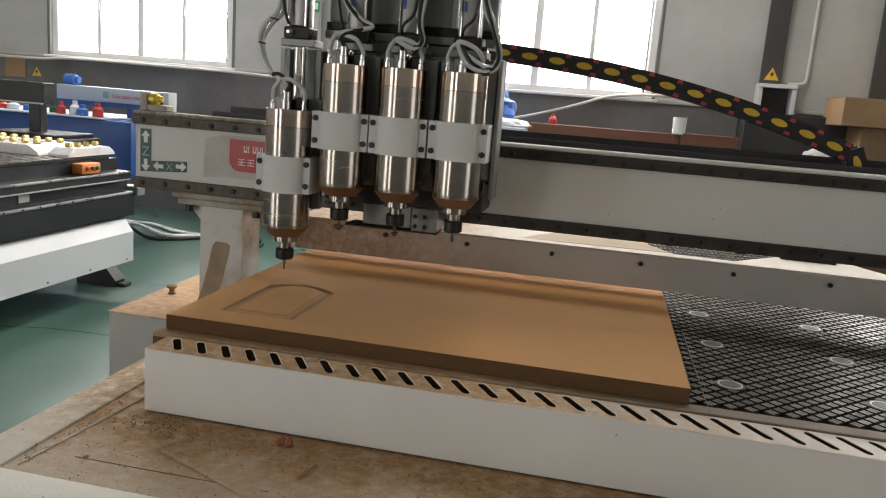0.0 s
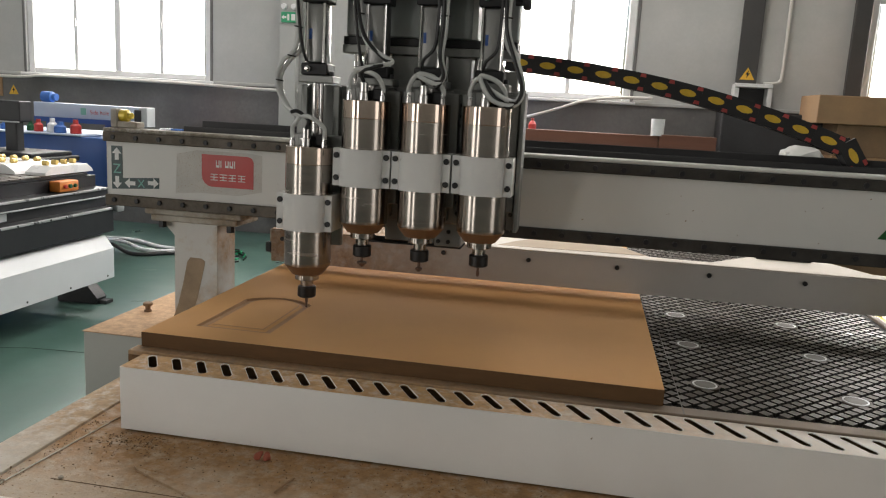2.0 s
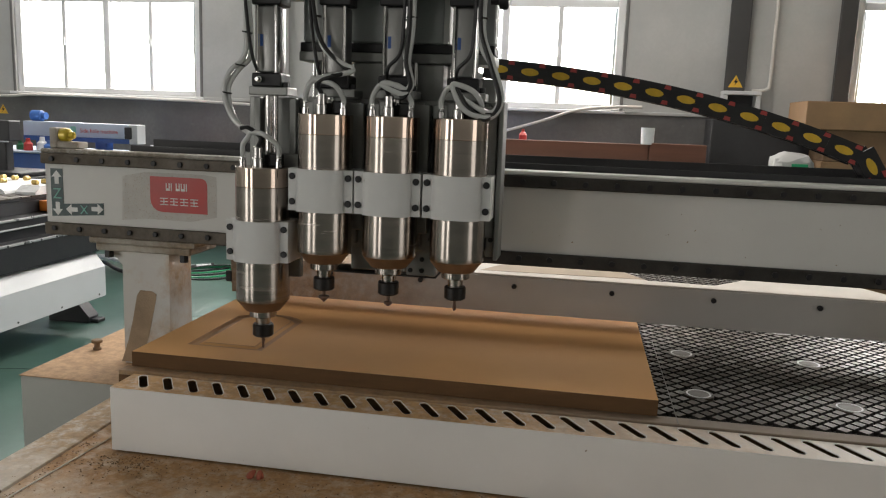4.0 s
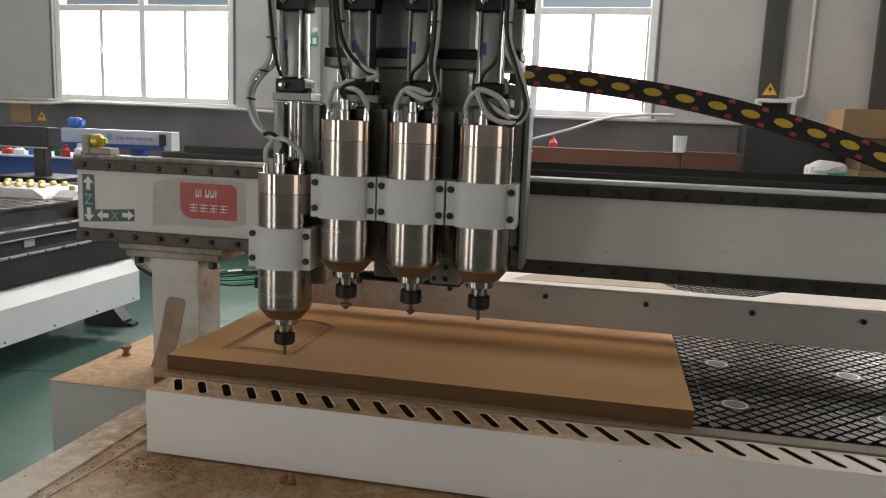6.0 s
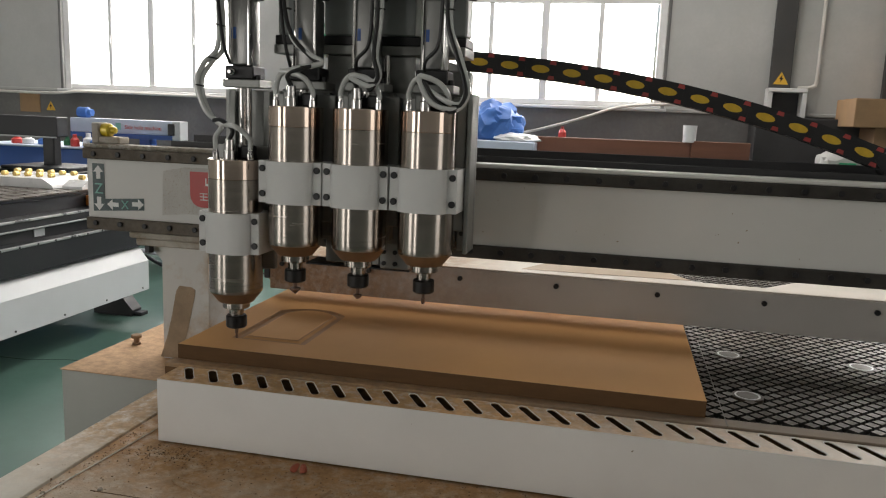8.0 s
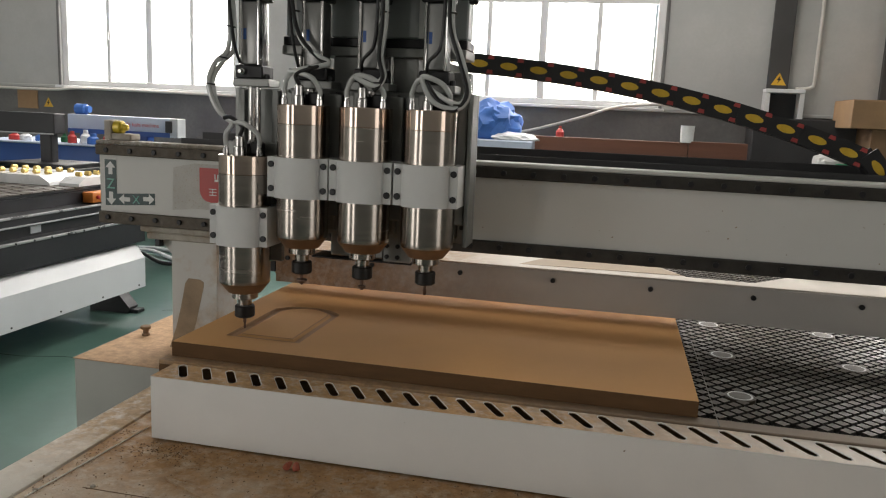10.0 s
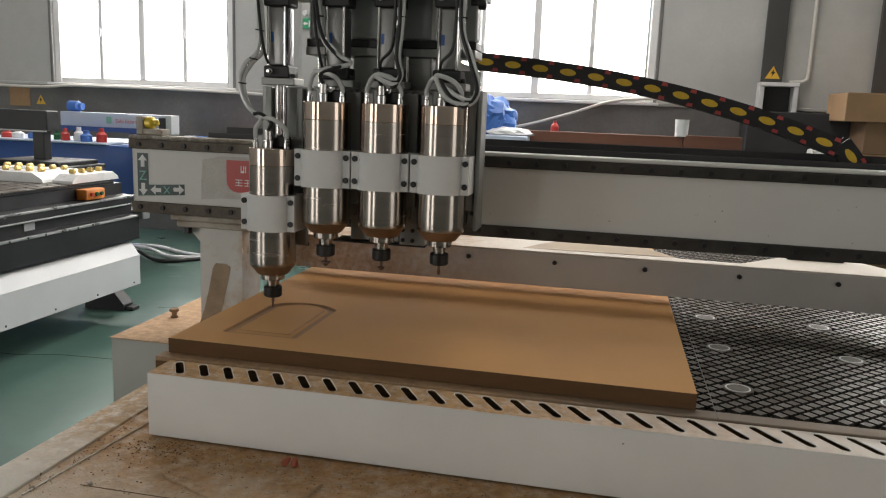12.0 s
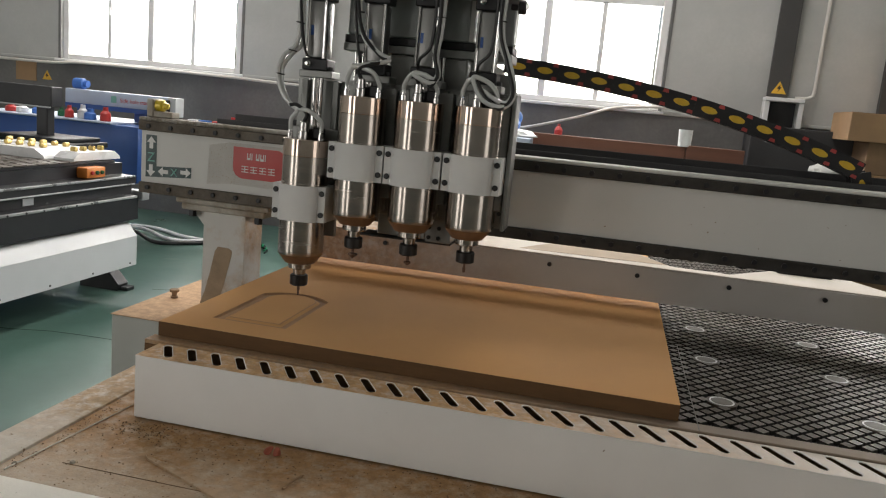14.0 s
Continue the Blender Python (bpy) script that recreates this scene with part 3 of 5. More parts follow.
    o = [bm.verts.new((*p, z1)) for p in box_pts]
    lo = loops[0]
    bl, br, tr, tl = 0, 1, 2, n - 1
    bm.faces.new((o[0], o[1], lo[br], lo[bl]))
    bm.faces.new((o[1], o[2], lo[tr], lo[br]))
    bm.faces.new([o[2], o[3]] + lo[tl:tr - 1:-1])
    bm.faces.new((o[3], o[0], lo[bl], lo[tl]))
    top = part("sheet_face", bm, "mdf", th, "smooth tan face with fine dust")
    top.data.materials.append(M["groove"])
    top.data.materials.append(M["mdf"])
    # sides in the darkened edge brown, which carries their shade
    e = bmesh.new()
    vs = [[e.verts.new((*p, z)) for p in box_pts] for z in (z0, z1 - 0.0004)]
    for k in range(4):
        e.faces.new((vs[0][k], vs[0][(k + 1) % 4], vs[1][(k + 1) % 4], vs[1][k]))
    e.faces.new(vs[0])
    part("sheet_edge", e, "mdf_edge", th, "sawn edge, shade of its upright sides put into a darker brown")


sheet()


# ---- the tray in front ----
TZ = 0.707           # top of the tray floor


def tray():
    th = thing("front_tray", "low steel tray before the bed, covered with sawdust", "tray", (1.0, -0.35, 0.0))
    part("tray_floor", box(-0.07, 2.5, -0.46, 0.24, 0.688, TZ, 0.002), "tray", th, "tray floor caked with tan sawdust")
    part("tray_rim", box(-0.168, -0.0705, -0.56, 0.24, 0.648, TZ + 0.005, 0.004, 2), "tray_rim", th, "white painted rim, speckled with dust")
    part("tray_rim", box(-0.07, 2.5, -0.56, -0.4605, 0.648, TZ + 0.003, 0.004, 2), "tray_rim", th, "white painted rim, speckled with dust")
    part("tray_apron", box(-0.15, 2.48, -0.545, 0.01, 0.43, 0.6475, 0.004), "white", th)
    for x in (-0.06, 2.3):
        part("tray_leg", box(x - 0.04, x + 0.04, -0.5, -0.42, ROOM.z, 0.4295, 0.004), "white", th)
    for x, y in ((0.048, -0.367), (-0.047, -0.412)):
        part("screw", lathe(bmesh.new(), [(0.0052, TZ), (0.0052, TZ + 0.003), (0.0035, TZ + 0.0045), (0.0015, TZ + 0.0035)], x, y, 10), "plate_dusty", th, "small dusty screw head")
    part("tray_seam", bx(bmesh.new(), 0.03, 0.44, -0.3745, -0.3725, TZ - 0.0005, TZ + 0.0007), "dark_dust", th, "thin dark seam in the tray")
    solid("wood_strip", tube(bmesh.new(), [(-0.046, -0.44, TZ + 0.0018), (-0.03, -0.24, TZ + 0.002), (-0.016, -0.05, TZ + 0.0018)], 0.0017, 6), "tray_rim", "thin pale strip of wood lying on the dusty tray", "wood strip")
    bm = prism(bmesh.new(), [(0.158, -0.288), (0.170, -0.300), (0.40, -0.405), (0.50, -0.435), (0.40, -0.362)], TZ, TZ + 0.005, "xy")
    solid("wood_offcut", bm, "tray", "long tapering offcut under a coat of sawdust", "wood offcut")
    solid("wood_splinter", tube(bmesh.new(), [(0.472, -0.311, TZ + 0.004), (0.478, -0.28, TZ + 0.005), (0.486, -0.25, TZ + 0.0045)], 0.0028, 6), "card", "short pale splinter with a dark end", "splinter")
    for k, (x, y, rz) in enumerate(((0.381, -0.181, 20), (0.401, -0.181, -35))):
        b = bmesh.new()
        bmesh.ops.create_icosphere(b, subdivisions=2, radius=0.011)
        for v in b.verts:
            v.co = Vector((v.co.x * 0.75 + 0.3 * v.co.z, v.co.y * 0.7, max(v.co.z * 1.15, -0.008))) * (1 + 0.25 * noise.noise(v.co * 130 + Vector((k * 9, 0, 0))))
        solid("wood_chip", moved(b, x, y, TZ + 0.009, 0, (-1) ** k * 18, rz), "chip", "reddish broken wood chip lying in sawdust", "wood chip", "wood chips on the tray")
    # crumbs and low drifts of dust
    rng, bm = random.Random(11), bmesh.new()
    for k in range(900):
        x, y = rng.uniform(-0.06, 1.2), -0.136 - abs(rng.gauss(0, 0.15))
        if k % 3 == 0:
            x, y = rng.gauss(0.07, 0.055), rng.gauss(-0.18, 0.022)
        if k % 7 == 1:
            x, y = rng.gauss(-0.045, 0.012), rng.uniform(-0.43, -0.05)
        if (y > -0.136 and x > 0.02) or x < -0.065:
            continue
        if y < -0.455:
            continue
        s = rng.uniform(0.0006, 0.0022)
        q = [bm.verts.new((x + s * rng.uniform(0.6, 1.4) * math.cos(a), y + s * rng.uniform(0.6, 1.4) * math.sin(a), TZ)) for a in (0.3, 1.7, 3.1, 4.6)]
        tip = bm.verts.new((x, y, TZ + s))
        for i in range(4):
            bm.faces.new((q[i], q[(i + 1) % 4], tip))
    solid("sawdust_crumbs", bm, "dark_dust", "dark crumbs of wood scattered on the tray", "crumbs", kind="stuff", smooth=False)


tray()


# ---- the travelling gantry, built where it stands with the tool at the near corner of the panel ----
GF = 0.415           # front face of the beam
BEAM_L, BEAM_R = -0.515, 2.54


def arrow(bm, cx, cz, s, way, y):
    """A block arrow: way is 0 right, 1 up, 2 left, 3 down."""
    pts = [(-0.5, -0.17), (0.02, -0.17), (0.02, -0.42), (0.5, 0), (0.02, 0.42), (0.02, 0.17), (-0.5, 0.17)]
    c, q = [(1, 0), (0, 1), (-1, 0), (0, -1)][way]
    return prism(bm, [(cx + s * (u * c - v * q), cz + s * (u * q + v * c)) for u, v in pts], y, y + 0.0005)


def gantry():
    g = thing("gantry", "pale grey gantry beam on a pillar, dusted with sawdust", "gantry", (1.0, 0.5, 0.0))
    prof = [(GF, 1.097), (GF + 0.19, 1.097), (GF + 0.19, 1.322), (GF + 0.186, 1.322), (GF + 0.186, 1.205), (GF + 0.064, 1.205), (GF + 0.064, 1.322), (GF, 1.322)]
    beam = part("beam", prism(bmesh.new(), prof, BEAM_L, BEAM_R, "yz"), "beam", g, "pale grey painted trough beam")
    part("beam_cap", box(BEAM_L - 0.004, BEAM_L - 0.0005, GF, GF + 0.19, 1.097, 1.322, 0.001), "beam", beam)
    part("top_rail", box(BEAM_L - 0.008, BEAM_R, GF - 0.016, GF - 0.0005, 1.296, 1.3275, 0.003), "rail", beam, "dark bolted guide rail")
    part("top_cover", box(BEAM_L - 0.008, BEAM_R, GF - 0.013, GF + 0.06, 1.328, 1.3395, 0.003), "cover", beam, "pale edge of the cover plate")
    part("lower_rail", box(BEAM_L - 0.004, BEAM_R, GF - 0.014, GF - 0.0005, 1.088, 1.124, 0.003), "rail", beam, "dark bolted guide rail")
    for z, n in ((1.311, 38), (1.108, 38)):
        for k in range(n):
            x = -0.484 + k * 0.0805
            if x > BEAM_R - 0.02:
                break
            part("rail_bolt", moved(lathe(bmesh.new(), [(0.0078, 0.0), (0.0078, -0.004), (0.0062, -0.005)], seg=10, axis="y"), x, GF - 0.0162, z), "black", beam)
    # cable tray behind the chain
    part("cable_tray", box(BEAM_L, BEAM_R, GF + 0.066, GF + 0.184, 1.2055, 1.2095), "dark_cab", beam, "dark cable trough in the beam")
    part("tray_wall", box(-0.28, BEAM_R, GF + 0.1865, GF + 0.1895, 1.3225, 1.372, 0.001), "dark_cab", beam)
    part("cable_tray_lip", box(-0.28, BEAM_R, GF + 0.0605, GF + 0.0635, 1.3225, 1.356, 0.001), "dark_cab", beam)
    # motor stub at the end of the beam
    mo = part("motor_mount", box(-0.516, -0.492, GF + 0.02, GF + 0.08, 1.340, 1.400, 0.003), "plate_dusty", g, "grey motor mount on the beam end")
    part("motor_foot", box(-0.4915, -0.423, GF + 0.02, GF + 0.07, 1.340, 1.360, 0.003), "plate_dusty", mo)
    part("motor_cap", moved(lathe(bmesh.new(), [(0.019, 0), (0.020, 0.004), (0.020, 0.022), (0.017, 0.026), (0.011, 0.028), (0.010, 0.04), (0.006, 0.043)], seg=22, axis="x"), -0.4915, GF + 0.045, 1.3785), "lamp_yellow", mo, "glossy yellow motor end")
    # decals
    y = GF - 0.0012
    d = part("axis_decal", prism(bmesh.new(), [(-0.501, 1.141), (-0.333, 1.152), (-0.333, 1.187), (-0.462, 1.179), (-0.462, 1.282), (-0.501, 1.282)], y, GF - 0.0003), "decal_dark", beam, "dark decal with axis arrows and the letters Z and X")
    for cx, cz, sz, way in ((-0.4815, 1.257, 0.04, 1), (-0.4815, 1.164, 0.04, 3), (-0.436, 1.1635, 0.038, 2), (-0.353, 1.1685, 0.038, 0)):
        part("arrow", arrow(bmesh.new(), cx, cz, sz, way, y - 0.0006), "decal_white", d)
    part("letters", moved(letters("Z", 0.044), -0.4955, y - 0.0006, 1.194), "decal_teal", d)
    part("letters", moved(letters("X", 0.036), -0.4085, y - 0.0006, 1.1525), "decal_teal", d)
    out = [(-0.184, 1.274), (-0.028, 1.274)] + [(-0.028 + 0.02 * math.sin(t), 1.254 + 0.02 * math.cos(t)) for t in (0.4, 0.8, 1.2, 1.57)] + [(-0.008, 1.172), (-0.148, 1.172)] + [(-0.148 - 0.036 * math.sin(t), 1.208 - 0.036 * math.cos(t)) for t in (0.4, 0.8, 1.2, 1.57)]
    lg = part("maker_plate", prism(bmesh.new(), out, y, GF - 0.0003), "red", beam, "red maker's plate with pale bars")
    def print_bar(*ext):
        part("print_bar", box(*ext), "decal_white", lg)
    for k, (w, hgt) in enumerate(((0.012, 0.022), (0.003, 0.022), (0.012, 0.022), (0.012, 0.022), (0.003, 0.022))):
        x = -0.135 + k * 0.0155
        print_bar(x, x + w, y - 0.0006, y - 0.0001, 1.2345, 1.2345 + (hgt if k in (1, 4) else 0.007))
        if k not in (1, 4):
            print_bar(x, x + 0.003, y - 0.0006, y - 0.0001, 1.242, 1.2565)
            print_bar(x + w - 0.003, x + w, y - 0.0006, y - 0.0001, 1.242, 1.2565)
    for k in range(4):
        x = -0.153 + k * 0.031
        for dz in (0.0, 0.009, 0.018):
            print_bar(x, x + 0.024, y - 0.0006, y - 0.0001, 1.193 + dz, 1.1955 + dz)
        print_bar(x + 0.010, x + 0.0125, y - 0.0006, y - 0.0001, 1.1958, 1.2017)
        print_bar(x + 0.010, x + 0.0125, y - 0.0006, y - 0.0001, 1.2048, 1.2107)
    sx = 1.822
    part("green_decal", prism(bmesh.new(), [(sx, 1.165), (sx + 0.4, 1.168), (sx + 0.45, 1.252), (sx + 0.064, 1.252)], y, GF - 0.0003), "green", beam, "slanted green decal with a white letter")
    part("letters", moved(letters("C", 0.085), sx + 0.066, y - 0.0006, 1.176), "decal_white", beam)
    b = prism(bmesh.new(), [(-0.275, 1.142), (-0.19, 1.150), (-0.06, 1.148), (0.02, 1.165), (0.02, 1.28), (-0.02, 1.285), (-0.2, 1.285), (-0.27, 1.27)], GF - 0.0005, GF - 0.0002)
    part("sawdust_splash", b, "beam_speck", beam, "splash of sawdust flecks round the plate")
    # pillars, mounting plates and foot boxes
    for side in (0, 1):
        def X(x):
            return x if side == 0 else 2.02 - x
        def xbox(a, b2, *r):
            return box(min(X(a), X(b2)), max(X(a), X(b2)), *r)
        pl = part("mount_plate", xbox(-0.388, -0.05, GF + 0.0, GF + 0.19, 1.068, 1.0875, 0.004), "plate_dusty", g, "dusty mounting plate")
        part("mount_plate", xbox(-0.372, -0.07, GF + 0.01, GF + 0.18, 1.045, 1.0675, 0.004), "plate_dusty", pl)
        for xx in (-0.34, -0.10):
            part("mount_bolt", moved(lathe(bmesh.new(), [(0.014, 1.023), (0.014, 1.0445)], seg=6), X(xx), GF + 0.03, 0), "black", pl)
        b = bmesh.new()
        x0, x1, x2 = -0.292, -0.142, -0.142
        prism(b, [(X(x0), GF + 0.02), (X(x1), GF + 0.02), (X(x2), GF + 0.15), (X(x0), GF + 0.15)], 0.7025, 1.0445, "xy")
        pil = part("pillar", b, "pillar", g, "pale grey pillar, streaked with sawdust")
        part("pillar_gusset", prism(bmesh.new(), [(X(-0.3055), 1.044), (X(-0.355), 1.044), (X(-0.3055), 0.99)], GF + 0.05, GF + 0.16), "pillar", pil)
        if side == 0:
            part("sawdust_streak", prism(bmesh.new(), [(-0.303, 0.706), (-0.238, 0.706), (-0.21, 0.80), (-0.186, 0.905), (-0.184, 0.922), (-0.198, 0.930), (-0.236, 0.931), (-0.247, 0.915), (-0.262, 0.84), (-0.280, 0.77)], GF + 0.0185, GF + 0.0197), "streak", pil, "slanting streak of clinging sawdust")
        ft = part("foot_box", xbox(-0.510, -0.18, 0.256, 0.82, 0.36, 0.6985, 0.004, 2), "foot_shaded", g, "dusty drive box, its shade put into a greyer paint")
        part("foot_lid", xbox(-0.5125, -0.178, 0.253, 0.822, 0.699, 0.7015, 0.001), "box_top", ft, "lid covered with tan dust")
        if side == 0:
            part("plug", moved(lathe(bmesh.new(), [(0.013, 0.702), (0.013, 0.708), (0.009, 0.709), (0.009, 0.722), (0.016, 0.724), (0.017, 0.731), (0.014, 0.734)], seg=20), -0.45, 0.53, 0), "card_dark", ft, "pale brown mushroom-shaped plug")
        part("foot_runner", xbox(-0.40, -0.20, 0.27, 0.81, ROOM.z - 0.0085, 0.3595, 0.004), "dark_cab", ft)
    # pusher bar under the beam
    pb = part("pusher_bar", box(-0.03, 2.02, 0.612, 0.635, 0.905, 1.014, 0.003, 2), "bar", g, "grey pusher bar with bolts")
    part("bar_lip", box(-0.03, 2.02, 0.6145, 0.663, 1.0145, 1.019, 0.001), "bar_top", pb, "pale top flange")
    part("bar_end", box(-0.052, -0.031, 0.615, 0.631, 0.935, 0.97, 0.003), "black", pb, "black end stop")
    part("bar_bracket", box(-0.045, 0.06, 0.6365, 0.69, 0.925, 1.0135, 0.003), "plate_dusty", pb, "dusty end bracket")
    for k in range(8):
        x = 0.0125 + 0.2824 * k
        bo = part("bar_bolt", moved(lathe(bmesh.new(), [(0.0075, 0.0), (0.0075, -0.007), (0.006, -0.009)], seg=12, axis="y"), x, 0.6118, 0.9865), "black", pb)
    # notched guard behind the bar
    pts = [(-0.03, 0.6635), (2.02, 0.6635), (2.02, 0.686), (1.925, 0.691), (1.835, 0.856), (1.59, 0.853), (1.435, 0.676), (1.247, 0.683), (1.151, 0.853), (1.135, 0.869), (-0.03, 0.869)]
    rg = part("rear_guard", prism(bmesh.new(), pts, 1.0125, 1.017, "xy"), "bar_top", g, "white notched guard plate")
    part("guard_dust", prism(bmesh.new(), [(0.75, 0.667), (1.236, 0.693), (1.135, 0.861), (0.98, 0.865), (0.858, 0.861), (0.8, 0.771)], 1.0175, 1.0185, "xy"), "pale_dust", rg, "tan dust film")
    part("guard_clip", box(1.60, 1.775, 0.816, 0.866, 1.0175, 1.032, 0.003), "black", rg, "black clip on the guard")
    return g


gantry_ob = gantry()


# ---- the head with four spindles ----
SPX = (0.270, 0.4255, 0.585, 0.7455)
AX = 0.115


def hose_set(head, spin, cx, zt, drop):
    """Two coolant hoses, a cable and their fittings on top of a spindle."""
    for s in (-1, 1):
        f = part("hose_fitting", lathe(bmesh.new(), [(0.008, zt), (0.008, zt + 0.014), (0.006, zt + 0.016), (0.006, zt + 0.026)], cx + s * 0.045, AX - 0.012, 12), "chrome", spin)
    part("connector", lathe(bmesh.new(), [(0.014, zt), (0.014, zt + 0.02), (0.011, zt + 0.022), (0.011, zt + 0.045), (0.008, zt + 0.047)], cx - 0.004, AX - 0.02, 16), "chrome", spin)
    part("terminal_box", box(cx + 0.012, cx + 0.042, AX - 0.0, AX + 0.03, zt, zt + 0.032, 0.004), "black", spin)
    part("cap_block", box(cx - 0.034, cx - 0.008, AX, AX + 0.03, zt, zt + 0.036, 0.003), "plate", spin)


def spindle(head, k, cx, lift, bit):
    z = lift
    b = lathe(bmesh.new(), [(0.0634, 1.0222 + z), (0.0640, 1.0235 + z), (0.0640, 1.033 + z), (0.0634, 1.0333 + z), (0.0634, 1.0345 + z), (0.0640, 1.0348 + z), (0.0640, 1.045 + z), (0.0634, 1.0453 + z), (0.0634, 1.0465 + z), (0.0640, 1.0468 + z), (0.0640, 1.298 + z)], cx, AX, 64)
    sp = part("spindle", b, "steel", head, "stainless steel spindle, tan dust on its nose")
    part("end_cap", lathe(bmesh.new(), [(0.0632, 1.2983 + z), (0.0640, 1.2995 + z), (0.0640, 1.3435 + z), (0.0628, 1.3450 + z)], cx, AX, 64), "steel_bright", sp, "polished end cap")
    part("nose", lathe(bmesh.new(), [(0.036, 0.9952 + z), (0.0425, 0.9960 + z), (0.0445, 0.9985 + z), (0.0612, 1.0195 + z), (0.0630, 1.0219 + z)], cx, AX, 56), "bronze", sp, "nose ring brown with dust")
    part("nose_ring", lathe(bmesh.new(), [(0.031, 0.979 + z), (0.033, 0.9805 + z), (0.033, 0.9948 + z)], cx, AX, 36), "steel", sp)
    part("shaft", lathe(bmesh.new(), [(0.0175, 0.9605 + z), (0.0185, 0.9788 + z)], cx, AX, 24), "steel", sp)
    nb = lathe(bmesh.new(), [(0.0215, 0.9285 + z), (0.0255, 0.932 + z), (0.0255, 0.957 + z), (0.023, 0.960 + z)], cx, AX, 14)
    part("collet_nut", nb, "nut", sp, "black collet nut")
    prof = {"short": [(0.003, 0.901 + z), (0.0045, 0.905 + z), (0.0045, 0.914 + z), (0.0034, 0.915 + z), (0.0034, 0.9283 + z)], "straight": [(0.001, 0.8965 + z), (0.003, 0.899 + z), (0.003, 0.912 + z), (0.0042, 0.914 + z), (0.0042, 0.9283 + z)], "vee": [(0.0015, 0.898 + z), (0.014, 0.909 + z), (0.013, 0.913 + z), (0.004, 0.915 + z), (0.004, 0.9283 + z)], "ogee": [(0.004, 0.900 + z), (0.010, 0.906 + z), (0.010, 0.910 + z), (0.004, 0.912 + z), (0.004, 0.9283 + z)]}[bit]
    part("cutter", lathe(bmesh.new(), prof, cx, AX, 16), "bit", sp, "dusty router cutter")
    hose_set(head, sp, cx, 1.3452 + z, 0)
    # clamp: a saddle that bulges over the spindle
    hw, yf, n = 0.0775, 0.078, 16
    out = [(cx - hw, yf), (cx - 0.056, yf)]
    for q in range(n + 1):
        t = math.pi * (q / n)
        out.append((cx - 0.056 * math.cos(t), yf - 0.031 * math.sin(t) ** 0.7))
    out += [(cx + hw, yf), (cx + hw, 0.168), (cx - hw, 0.168)]
    out = [p for i, p in enumerate(out) if i == 0 or (Vector(p) - Vector(out[i - 1])).length > 1e-5]
    cb = prism(bmesh.new(), out, 1.121 + z, 1.219 + z, "xy")
    cl = part("clamp", cb, "bracket", head, "white powder-coated spindle clamp")
    for sx in (-1, 1):
        for dz in (1.142, 1.201):
            part("clamp_bolt", moved(lathe(bmesh.new(), [(0.0078, 0.0), (0.0078, -0.003), (0.0066, -0.004)], seg=16, axis="y"), cx + sx * 0.0675, yf - 0.0002, dz + z), "black", cl)
    # slide plate behind the spindle
    part("slide_plate", box(cx - 0.0765, cx + 0.0765, 0.169, 0.188, 1.07 + z, 1.375 + z, 0.002), "plate", head)
    part("slide_block", box(cx - 0.03, cx + 0.03, 0.150, 0.1685, 1.342 + z, 1.372 + z, 0.002), "dark_cab", head)


def cylinder(head, k, cx):
    """Pneumatic cylinder over a spindle, with black ends."""
    y0, y1 = 0.145, 0.20
    c = part("cylinder", box(cx - 0.027, cx + 0.027, y0, y1, 1.566, 1.722, 0.007, 3), "alu", head, "aluminium pneumatic cylinder")
    for s in (-1, 1):
        part("tie_rod", lathe(bmesh.new(), [(0.0045, 1.567), (0.0045, 1.721)], cx + s * 0.024, y0 - 0.002, 10), "chrome", c)
    part("cylinder_label", box(cx - 0.017, cx - 0.009, y0 - 0.0008, y0 - 0.0001, 1.628, 1.655), "blue", c, "small blue label")
    lo = part("end_block", box(cx - 0.037, cx + 0.037, y0 - 0.006, y1 + 0.004, 1.534, 1.5655, 0.003), "black", c, "black end block")
    up = part("end_block", box(cx - 0.037, cx + 0.037, y0 - 0.006, y1 + 0.004, 1.7225, 1.757, 0.003), "black", c, "black end block")
    for ob, z in ((lo, 1.55), (up, 1.744)):
        part("air_fitting", moved(lathe(bmesh.new(), [(0.008, 0.0), (0.008, -0.006), (0.0055, -0.007), (0.0055, -0.018), (0.004, -0.019)], seg=12, axis="y"), cx - 0.016, y0 - 0.006, z), "chrome", ob)
    part("rod_flange", box(cx - 0.045, cx + 0.052, y0 - 0.004, y1 + 0.01, 1.514, 1.5335, 0.002), "plate", head, "grey flange")
    part("flange_screw", lathe(bmesh.new(), [(0.007, 1.5337), (0.007, 1.545)], cx + 0.043, y0 + 0.01, 10), "black", head)


def gantry_carriage():
    """The part that runs along the beam but stays at its height while the spindles lift."""
    c = thing("gantry_carriage", "grey steel carriage with a tall housing behind the spindles", "carriage", (0.51, 0.3, 0.90))
    part("cross_plate", box(0.318, 0.80, 0.225, 0.34, 1.603, 1.6255, 0.002), "plate", c, "grey cross plate")
    part("cross_block", box(0.318, 0.80, 0.233, 0.33, 1.626, 1.648, 0.002), "black", c, "black strip on the cross plate")
    part("rear_housing", box(0.445, 0.69, 0.236, 0.345, 1.649, 1.98, 0.004), "housing", c, "grey rear housing")
    part("housing_rib", box(0.676, 0.69, 0.2325, 0.2355, 1.65, 1.98, 0.001), "decal_white", c, "white edge strip")
    part("upper_post", box(0.325, 0.405, 0.235, 0.30, 1.649, 1.98, 0.004), "housing", c)
    part("upper_post", box(0.72, 0.80, 0.235, 0.30, 1.649, 1.98, 0.004), "housing", c)
    for x in (0.352, 0.694, 0.74):
